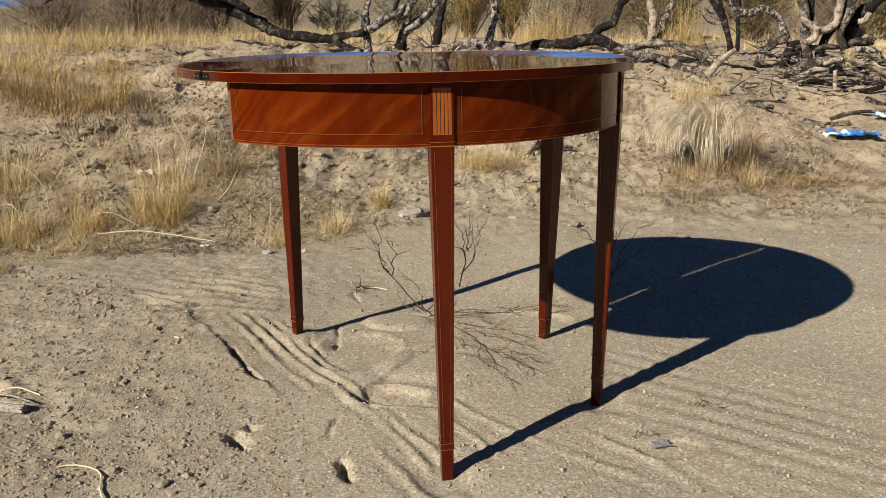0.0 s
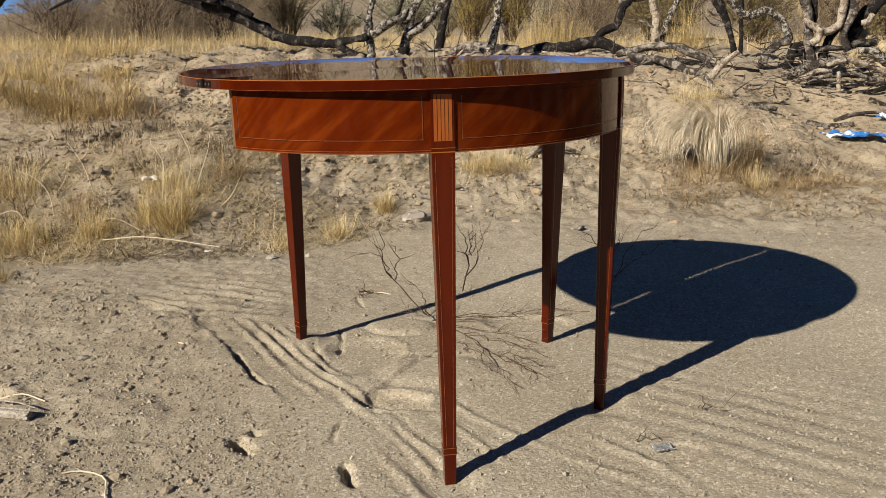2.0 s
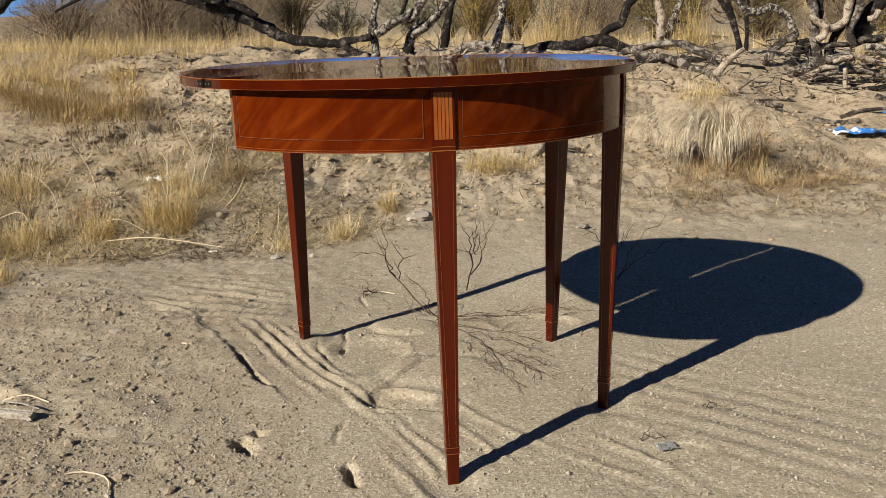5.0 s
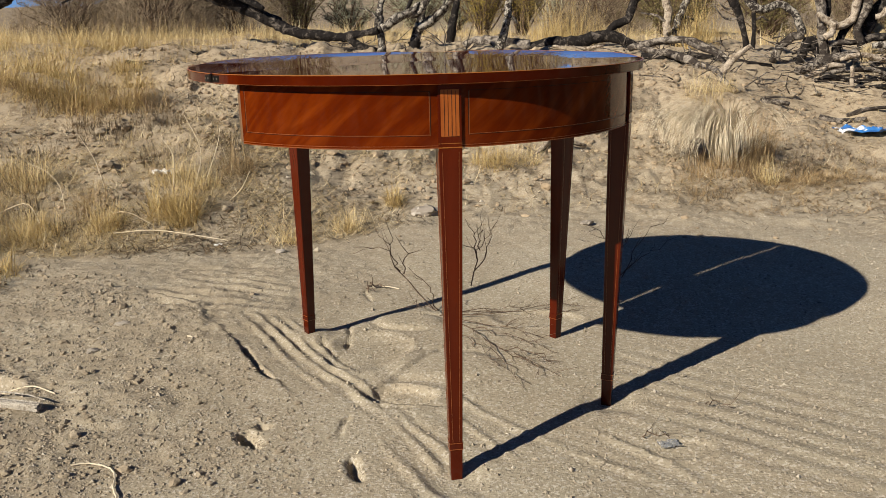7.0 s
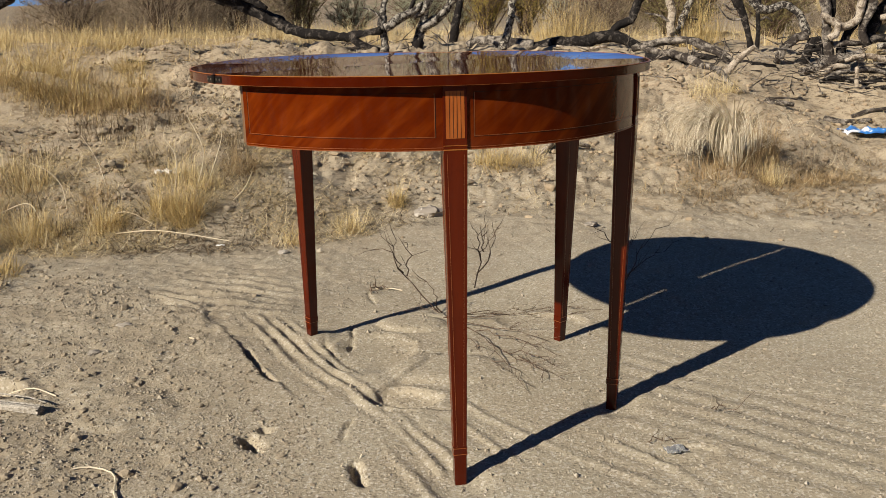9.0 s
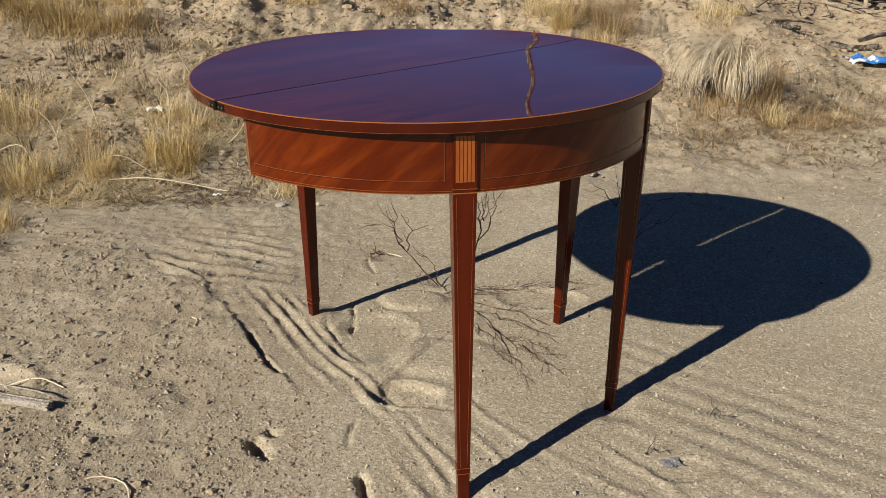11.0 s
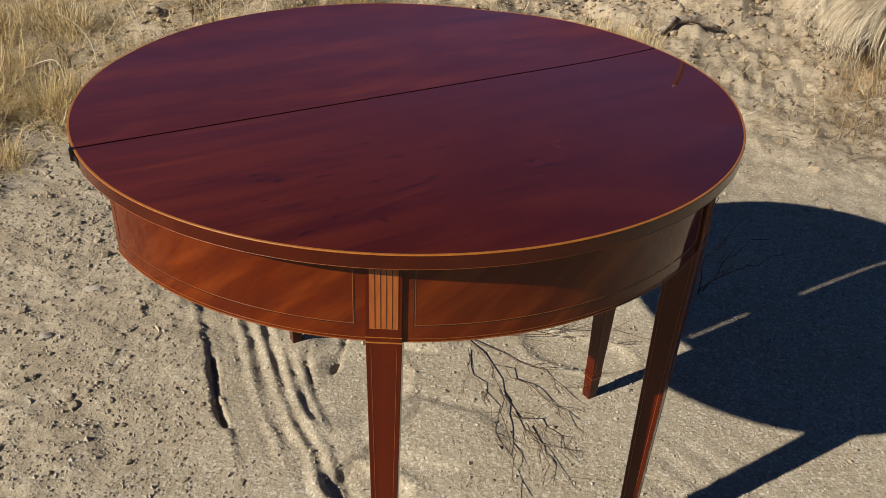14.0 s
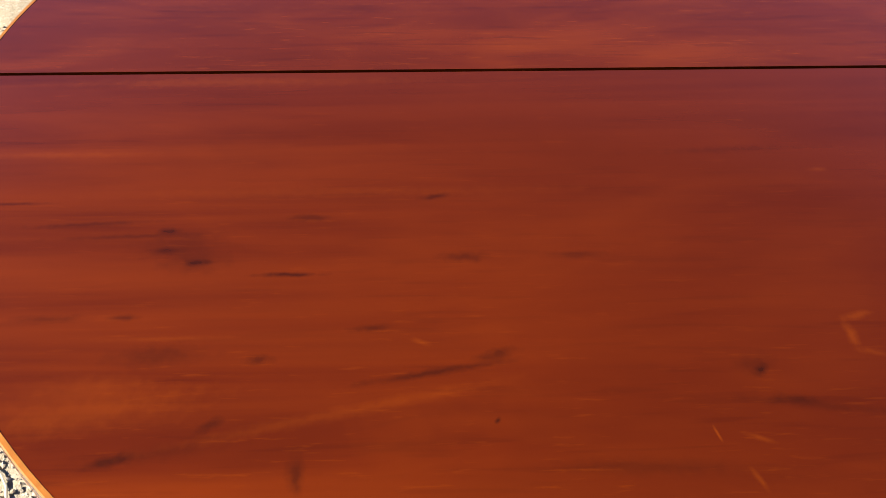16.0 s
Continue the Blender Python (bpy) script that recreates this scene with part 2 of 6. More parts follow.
    # the wash dips a little where the shadow falls
    h -= 0.018 * np.exp(-(((x - 0.85) / 0.6) ** 2 + ((y - 2.45) / 0.45) ** 2))
    for fx, fy, fz in FEET:
        k = np.exp(-((np.hypot(x - fx, y - fy) / 0.055) ** 4))
        h = h * (1 - k) + fz * k
    h += 0.0019 * band * np.sin(2 * math.pi * (along + 0.016 * wave(x, y, 0.3, 51)) / 0.065) * np.clip(0.5 + 0.8 * wave(x, y, 0.28, 52), 0, 1)
    return h


def ground_z(x, y):
    return float(lie(x, y) + relief(x, y))


# ---- materials ----
class Nodes:
    """A short way to write a node material."""

    def __init__(self, name, roughness=0.8, specular=0.3, metallic=0.0):
        self.mat = bpy.data.materials.new(name)
        self.mat.use_nodes = True
        self.tree = self.mat.node_tree
        self.shader = self.tree.nodes["Principled BSDF"]
        self.set("Roughness", roughness), self.set("Specular IOR Level", specular), self.set("Metallic", metallic)

    def set(self, name, value):
        sock = self.shader.inputs[name]
        if hasattr(value, "is_output"):
            self.tree.links.new(value, sock)
        else:
            sock.default_value = value

    def node(self, kind, out=0, props=(), **ins):
        n = self.tree.nodes.new("ShaderNode" + kind)
        for k, v in props:
            if k == "operation":
                n.operation = v
            elif k == "data_type":
                n.data_type = v
            elif k == "blend_type":
                n.blend_type = v
            elif k == "feature":
                n.feature = v
            elif k == "wave_profile":
                n.wave_profile = v
            elif k == "bands_direction":
                n.bands_direction = v
        for k, v in ins.items():
            sock = n.inputs[int(k[1:])] if k[0] == "i" and k[1:].isdigit() else n.inputs[k.replace("_", " ")]
            if hasattr(v, "is_output"):
                self.tree.links.new(v, sock)
            else:
                sock.default_value = v
        return n.outputs[out]

    def place(self, scale=(1, 1, 1), turn=0.0, shift=(0, 0, 0)):
        at = self.node("TexCoord", 3)
        return self.node("Mapping", Vector=at, Scale=scale, Rotation=(0, 0, radians(turn)), Location=shift)

    def noise(self, at, scale, detail=4.0, rough=0.55, warp=0.0):
        return self.node("TexNoise", 0, Vector=at, Scale=scale, Detail=detail, Roughness=rough, Distortion=warp)

    def ramp(self, fac, *stops):
        n = self.tree.nodes.new("ShaderNodeValToRGB")
        while len(n.color_ramp.elements) < len(stops):
            n.color_ramp.elements.new(0.5)
        for e, (at, c) in zip(n.color_ramp.elements, stops):
            e.position = at
            e.color = (*c, 1) if isinstance(c, tuple) else (c, c, c, 1)
        self.tree.links.new(fac, n.inputs[0])
        return n.outputs[0]

    def mix(self, fac, a, b, blend="MIX"):
        n = self.tree.nodes.new("ShaderNodeMix")
        n.data_type, n.blend_type = "RGBA", blend
        for sock, v in ((n.inputs[0], fac), (n.inputs[6], a), (n.inputs[7], b)):
            if hasattr(v, "is_output"):
                self.tree.links.new(v, sock)
            else:
                sock.default_value = (*v, 1) if isinstance(v, tuple) else v
        return n.outputs[2]

    def math(self, op, a, b=0.0, c=0.0):
        return self.node("Math", 0, (("operation", op),), i0=a, i1=b, i2=c)

    def bump(self, height, strength=0.5, distance=0.01):
        self.set("Normal", self.node("Bump", 0, Height=height, Strength=strength, Distance=distance))

    def done(self, colour):
        self.set("Base Color", colour if hasattr(colour, "is_output") else (*colour, 1))
        return self.mat


def sand_material():
    m = Nodes("sand", roughness=0.95, specular=0.12)
    at = m.place()
    broad = m.noise(at, 0.9, 5, 0.6)
    patch = m.noise(at, 4.5, 6, 0.65, 0.4)
    grain = m.noise(at, 190, 3, 0.7)
    fleck = m.node("TexVoronoi", 1, Vector=at, Scale=210.0)
    tone = m.node("TexVoronoi", 0, Vector=at, Scale=120.0)
    c = m.mix(m.ramp(broad, (0.35, 0.0), (0.65, 1.0)), (0.350, 0.297, 0.206), (0.410, 0.356, 0.258))
    c = m.mix(m.ramp(patch, (0.44, 0.0), (0.64, 0.7)), c, (0.345, 0.284, 0.195))
    c = m.mix(m.ramp(grain, (0.34, 0.42), (0.56, 0.0)), c, (0.22, 0.172, 0.118))
    c = m.mix(m.ramp(m.noise(at, 75, 4, 0.7), (0.56, 0.0), (0.70, 0.55)), c, (0.60, 0.53, 0.42))
    spots = m.node("SeparateColor", 0, Color=fleck)
    c = m.mix(m.ramp(spots, (0.80, 0.0), (0.88, 0.45)), c, (0.66, 0.60, 0.50))
    c = m.mix(m.ramp(spots, (0.05, 0.5), (0.09, 0.0)), c, (0.13, 0.10, 0.07))
    # darker crumbled soil on the unbroken crust
    east = m.node("SeparateXYZ", 0, Vector=at)
    soil = m.math("MULTIPLY", m.ramp(m.math("MULTIPLY", east, -1.0), (0.1, 0.0), (0.6, 1.0)), m.ramp(m.noise(at, 6.0, 6, 0.7), (0.36, 0.75), (0.62, 0.15)))
    c = m.mix(soil, c, (0.275, 0.222, 0.150))
    # the bank and the plain are redder and dustier than the wash
    pos = m.node("SeparateXYZ", 1, Vector=at)
    c = m.mix(m.ramp(m.math("MULTIPLY", m.math("SUBTRACT", pos, 3.2), 0.35), (0.0, 0.0), (1.0, 0.8)), c, (0.455, 0.360, 0.240))
    debris = m.noise(m.place((1, 1, 1)), 16, 8, 0.8)
    low = m.ramp(m.math("MULTIPLY", m.math("SUBTRACT", pos, 3.1), 0.8), (0.0, 0.0), (1.0, 1.0))
    c = m.mix(m.math("MULTIPLY", low, m.ramp(debris, (0.40, 0.75), (0.52, 0.0))), c, (0.16, 0.115, 0.070))
    # far slopes carry dark scrub
    scrub = m.noise(at, 0.28, 5, 0.75)
    deep = m.ramp(m.math("MULTIPLY", m.math("SUBTRACT", pos, 25.0), 0.01), (0.0, 0.0), (1.0, 1.0))
    c = m.mix(m.math("MULTIPLY", deep, m.ramp(scrub, (0.42, 0.2), (0.56, 0.85))), c, (0.16, 0.125, 0.085))
    rough = m.noise(at, 75, 5, 0.72)
    h = m.math("ADD", m.math("MULTIPLY", rough, 0.7), m.math("MULTIPLY", grain, 0.5))
    h = m.math("ADD", h, m.math("MULTIPLY", tone, -0.2))
    m.bump(h, 1.0, 0.0034)
    return m.done(c)


def stone_material(name, a, b, rare=(0.52, 0.46, 0.37)):
    m = Nodes(name, roughness=0.9, specular=0.2)
    isle = m.node("NewGeometry", 8)
    n = m.noise(m.place(), 60, 5, 0.7)
    c = m.ramp(isle, (0.0, a), (0.55, b), (0.8, tuple(0.78 * v for v in a)), (1.0, rare))
    c = m.mix(m.ramp(n, (0.35, 0.40), (0.6, 0.0)), c, tuple(0.6 * v for v in a))
    m.bump(n, 0.5, 0.004)
    return m.done(c)


def straw_material(name, a, b, c3):
    m = Nodes(name, roughness=0.75, specular=0.25)
    isle = m.node("NewGeometry", 8)
    c = m.ramp(isle, (0.0, a), (0.5, b), (1.0, c3))
    m.set("Subsurface Weight", 0.0)
    return m.done(c)


def bark_material(name, dark, pale, amount=0.5, scale=14.0):
    m = Nodes(name, roughness=0.92, specular=0.15)
    at = m.place((1, 1, 1))
    n = m.noise(at, scale, 7, 0.72, 0.6)
    fine = m.noise(at, scale * 5, 5, 0.7)
    crack = m.node("TexVoronoi", 0, (("feature", "F1"),), Vector=at, Scale=scale * 2.6)
    c = m.mix(m.ramp(n, (amount - 0.05, 0.0), (amount + 0.06, 1.0)), dark, pale)
    c = m.mix(m.ramp(fine, (0.35, 0.6), (0.6, 0.0)), c, tuple(0.4 * v for v in dark))
    m.bump(m.math("ADD", m.math("MULTIPLY", crack, 0.8), fine), 0.9, min(0.012, 0.15 / scale))
    return m.done(c)


def leaf_material(name, a, b):
    m = Nodes(name, roughness=0.7, specular=0.2)
    c = m.ramp(m.node("NewGeometry", 8), (0.0, a), (1.0, b))
    return m.done(c)


def mahogany(name, tint=1.0, hue=(1.0, 0.74, 0.45), turn=0.0, across=False, figure=0.0, marks=(), gloss=0.12, varnish=False, end_shading=False, shine=0.5):
    """Polished red-brown mahogany; the grain runs along x, or along z with across. marks: dark flecks, as x, y, length, width, turn, depth."""
    m = Nodes(name, roughness=gloss, specular=shine)
    stretch = (9, 9, 0.40) if across else (0.40, 9, 9)
    at = m.place(stretch, turn)
    flat = m.place((1, 1, 1), turn)
    wide = m.place((0.35, 1, 1) if not across else (1, 1, 0.35), turn)
    n1 = m.noise(at, 0.75, 5, 0.55, 1.6)
    bent = m.node("VectorMath", 0, (("operation", "ADD"),), i0=at, i1=m.node("VectorMath", 0, (("operation", "MULTIPLY"),), i0=m.node("TexNoise", 1, Vector=m.place((1.6, 2.6, 2.6), turn), Scale=2.0, Detail=2.0), i1=(0.0, 0.9, 0.0)))
    n2 = m.noise(bent, 4.0, 5, 0.62, 0.5)
    n3 = m.noise(bent, 26, 3, 0.6)
    swirl = m.noise(wide, 5.5, 3, 0.5, 2.0)
    if varnish:
        c = m.ramp(n1, (0.25, (0.064, 0.0079, 0.0013)), (0.5, (0.078, 0.0101, 0.0015)), (0.75, (0.098, 0.0142, 0.0018)))
    else:
        c = m.ramp(n1, (0.25, (0.058, 0.0072, 0.0012)), (0.5, (0.080, 0.0104, 0.0015)), (0.75, (0.118, 0.0180, 0.0020)))
    c = m.mix(m.ramp(n2, (0.36, 0.20 if varnish else 0.28), (0.54, 0.0)), c, (0.050, 0.0065, 0.0025))
    c = m.mix(m.ramp(swirl, (0.5, 0.0), (0.75, 0.35)), c, (0.165, 0.028, 0.0034))
    c = m.mix(m.ramp(n3, (0.28, 0.22 if varnish else 0.4), (0.42, 0.0)), c, (0.045, 0.006, 0.0025))
    if figure:
        # flame figure: slanting stripes round the bow of the frieze
        raw = m.node("TexCoord", 3)
        px, py, pz = (m.node("SeparateXYZ", k, Vector=raw) for k in range(3))
        arc = m.math("MULTIPLY", m.math("ARCTAN2", px, m.math("MULTIPLY", py, -1.0)), 0.46)
        run = m.math("SUBTRACT", arc, m.math("MULTIPLY", pz, 1.1))
        tilt = m.node("CombineXYZ", 0, X=m.math("MULTIPLY", run, figure * 4.0), Y=m.math("MULTIPLY", pz, figure * 1.3), Z=0.0)
        slant = m.noise(tilt, 1.7, 3, 0.5, 0.7)
        ripple = m.noise(tilt, 6.5, 3, 0.6, 0.5)
        c = m.mix(0.35, c, (0.118, 0.024, 0.0034))
        c = m.mix(m.ramp(slant, (0.46, 0.0), (0.72, 0.55)), c, (0.225, 0.057, 0.009))
        c = m.mix(m.ramp(slant, (0.30, 0.35), (0.44, 0.0)), c, (0.070, 0.011, 0.003))
        c = m.mix(m.ramp(ripple, (0.36, 0.30), (0.52, 0.0)), c, (0.060, 0.009, 0.0025))
    if varnish:
        # growth lines that close into long loops, and short dark pores
        loops = m.math("SINE", m.math("MULTIPLY", m.noise(m.place((0.5, 3.6, 3.6), turn, (0.3, 1.1, 0)), 1.6, 2, 0.45, 0.5), 60.0))
        c = m.mix(m.ramp(loops, (0.45, 0.0), (0.95, 0.10)), c, (0.036, 0.0042, 0.0010))
        pores = m.noise(m.place((14, 190, 190), turn), 1.0, 2, 0.5)
        c = m.mix(m.ramp(pores, (0.30, 0.35), (0.42, 0.0)), c, (0.034, 0.0042, 0.0011))
        # soft clouds and fine short dashes along the grain
        cloud = m.noise(m.place((5.0, 13.0, 13.0), turn, (0.7, 0.2, 0)), 1.0, 4, 0.6, 0.8)
        c = m.mix(m.ramp(cloud, (0.34, 0.34), (0.52, 0.0)), c, (0.048, 0.0058, 0.0012))
        c = m.mix(m.ramp(cloud, (0.52, 0.0), (0.70, 0.30)), c, (0.135, 0.0215, 0.0022))
        dash = m.noise(m.place((38, 330, 330), turn), 1.0, 3, 0.6)
        c = m.mix(m.ramp(dash, (0.60, 0.0), (0.74, 0.28)), c, (0.170, 0.031, 0.0036))
    if end_shading:
        # paler wood in long streaks towards one end, its brighter light painted in too
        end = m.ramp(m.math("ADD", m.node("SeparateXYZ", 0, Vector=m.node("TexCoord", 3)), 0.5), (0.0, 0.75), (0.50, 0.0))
        # dimmer light over the other end, put into the wood colour
        dim_end = m.ramp(m.math("ADD", m.node("SeparateXYZ", 0, Vector=m.node("TexCoord", 3)), 0.5), (0.25, 0.0), (0.75, 0.42))
        c = m.mix(dim_end, c, (0.052, 0.0062, 0.0016))
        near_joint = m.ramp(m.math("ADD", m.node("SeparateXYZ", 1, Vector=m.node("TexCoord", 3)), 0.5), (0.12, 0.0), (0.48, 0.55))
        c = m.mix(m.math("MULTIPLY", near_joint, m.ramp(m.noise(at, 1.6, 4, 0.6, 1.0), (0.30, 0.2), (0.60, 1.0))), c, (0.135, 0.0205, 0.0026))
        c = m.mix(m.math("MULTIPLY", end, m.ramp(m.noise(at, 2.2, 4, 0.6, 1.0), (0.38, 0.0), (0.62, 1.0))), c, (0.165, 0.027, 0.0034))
    for mx, my, lx, ly, mt, depth in marks:
        p = m.node("Mapping", Vector=m.node("TexCoord", 3), Location=(-mx, -my, 0))
        p = m.node("Mapping", Vector=p, Rotation=(0, 0, radians(-mt)))
        p = m.node("Mapping", Vector=p, Scale=(1 / lx, 1 / ly, 0))
        wob = m.node("VectorMath", 0, (("operation", "ADD"),), i0=p, i1=m.node("VectorMath", 0, (("operation", "MULTIPLY"),), i0=m.node("VectorMath", 0, (("operation", "SUBTRACT"),), i0=m.node("TexNoise", 1, Vector=flat, Scale=140.0, Detail=4.0), i1=(0.5, 0.5, 0.5)), i1=(1.1, 1.1, 0.0)))
        d = m.node("VectorMath", 1, (("operation", "LENGTH"),), i0=wob)
        tone = (0.028, 0.0048, 0.0022) if depth > 0 else (0.24, 0.050, 0.008)
        c = m.mix(m.ramp(d, (0.20, abs(depth)), (0.55, 0.45 * abs(depth)), (1.15, 0.0)), c, tone)
    if varnish:
        # tinted shellac over the wood
        m.set("Specular IOR Level", 0.0)
        m.set("Coat Weight", 1.0)
        slant = m.ramp(m.node("LayerWeight", 1, Blend=0.5), (0.40, 0.0), (0.66, 1.0))
        m.set("Coat IOR", m.math("ADD", m.math("MULTIPLY", slant, 0.45), 1.39))
        m.set("Coat Tint", (0.12, 0.07, 0.06, 1))
        c = m.mix(1.0, c, (9.2, 14.7, 3.4), "MULTIPLY")
    if tint != 1.0:
        c = m.mix(1.0, c, tuple(tint * v for v in hue), "MULTIPLY")
    smear = m.noise(flat, 7, 4, 0.6)
    m.set("Coat Roughness" if varnish else "Roughness", m.ramp(smear, (0.3, gloss * 0.8), (0.7, gloss * 1.6)))
    m.bump(m.math("ADD", m.math("MULTIPLY", n3, 0.012), m.noise(flat, 6.5, 1, 0.4)), 1.0, 0.0011 if varnish else 0.00003)
    return m.done(c)


def plain_wood(name, a, b, gloss=0.25):
    m = Nodes(name, roughness=gloss, specular=0.4)
    n = m.noise(m.place((6, 6, 0.8)), 30, 4, 0.6)
    return m.done(m.ramp(n, (0.3, a), (0.7, b)))


SAND = sand_material()
GRIT = stone_material("grit", (0.275, 0.225, 0.158), (0.43, 0.37, 0.278))
ROCK = stone_material("rock", (0.36, 0.31, 0.25), (0.46, 0.42, 0.36))
CLOD = stone_material("clod", (0.300, 0.240, 0.163), (0.365, 0.302, 0.212), (0.40, 0.335, 0.24))
EARTH = stone_material("crusted_earth", (0.33, 0.25, 0.160), (0.40, 0.31, 0.205), (0.42, 0.335, 0.225))
STRAW = straw_material("dry_straw", (0.41, 0.285, 0.12), (0.58, 0.44, 0.21), (0.72, 0.60, 0.36))
CHAFF = straw_material("strewn_chaff", (0.36, 0.25, 0.105), (0.54, 0.41, 0.20), (0.74, 0.64, 0.44))
PALE_STRAW = straw_material("bleached_straw", (0.40, 0.31, 0.18), (0.60, 0.51, 0.36), (0.74, 0.66, 0.50))
GOLD_STRAW = straw_material("golden_straw", (0.31, 0.200, 0.070), (0.49, 0.350, 0.135), (0.66, 0.515, 0.25))
DARK_LITTER = straw_material("dark_litter", (0.055, 0.038, 0.022), (0.13, 0.09, 0.05), (0.24, 0.17, 0.095))
BROWN_STRAW = straw_material("brown_straw", (0.19, 0.12, 0.055), (0.31, 0.21, 0.10), (0.44, 0.32, 0.17))
BURNT = bark_material("burnt_bark", (0.018, 0.015, 0.013), (0.165, 0.138, 0.112), 0.58)
GREY_BARK = bark_material("weathered_bark", (0.050, 0.039, 0.031), (0.36, 0.31, 0.25), 0.52, 11)
PALE_BARK = bark_material("bleached_bark", (0.17, 0.125, 0.085), (0.50, 0.42, 0.32), 0.46, 20)
FLAKY = bark_material("flaking_bark", (0.035, 0.028, 0.023), (0.48, 0.43, 0.35), 0.52, 30)
TWIG = bark_material("twig_bark", (0.10, 0.065, 0.042), (0.20, 0.14, 0.095), 0.5, 40)
BLEACHED = bark_material("bleached_stick", (0.33, 0.285, 0.22), (0.54, 0.485, 0.40), 0.45, 60)
SPINE = straw_material("cholla_spines", (0.26, 0.185, 0.09), (0.42, 0.33, 0.18), (0.56, 0.47, 0.31))
CREOSOTE = leaf_material("creosote_leaf", (0.15, 0.11, 0.024), (0.33, 0.24, 0.055))
SAGE = leaf_material("sage_leaf", (0.23, 0.235, 0.15), (0.37, 0.36, 0.25))
DRYLEAF = leaf_material("dry_shrub_twigs", (0.115, 0.084, 0.052), (0.34, 0.265, 0.175))
UNSEEN_SCRUB = leaf_material("unseen_scrub_leaf", (0.040, 0.038, 0.018), (0.095, 0.085, 0.042))
OLIVE = leaf_material("olive_leaf", (0.11, 0.092, 0.036), (0.23, 0.185, 0.080))


# ---- the ground, one sheet to the horizon ----
def spread(lo, hi, step, a, b, growth, growth_back):
    core = list(np.arange(lo, hi + step / 2, step))
    out, s = [], step
    p = core[-1]
    while p < b:
        s *= growth
        p += s
        out.append(p)
    left, s = [], step
    p = core[0]
    while p > a:
        s *= growth_back
        p -= s
        left.append(p)
    return np.array(left[::-1] + core + out)


def build_ground():
    xs = spread(-1.00, 1.10, 0.0060, -2500, 2500, 1.044, 1.040)
    ys = spread(1.50, 3.10, 0.0060, -600, 2600, 1.0235, 1.10)
    x, y = np.meshgrid(xs, ys)
    z = lie(x, y) + relief(x, y)
    verts = np.stack([x, y, z], -1).reshape(-1, 3)
    nx, ny = len(xs), len(ys)
    i = np.arange(nx * ny).reshape(ny, nx)
    faces = np.stack([i[:-1, :-1], i[:-1, 1:], i[1:, 1:], i[1:, :-1]], -1).reshape(-1, 4)
    me = array_mesh("ground", verts, faces, SAND, True)
    return tagged(new("ground", me), "pale sandy desert ground with tyre ruts, cracks and a low bank", "ground", kind="structure")


ground = build_ground()


# ---- the table ----
TABLE = pose(0.0726, 2.1549, 0.0, 0, 0, 46.27)
A, B = 0.484, 0.476            # half length along the joint, half depth
TOP, LEAF = 0.740, 0.0175      # height of the top and thickness of a leaf
AP_A, AP_B = 0.463, 0.456      # outer face of the frieze
AP_LOW, AP_HIGH = 0.6135, 0.7222

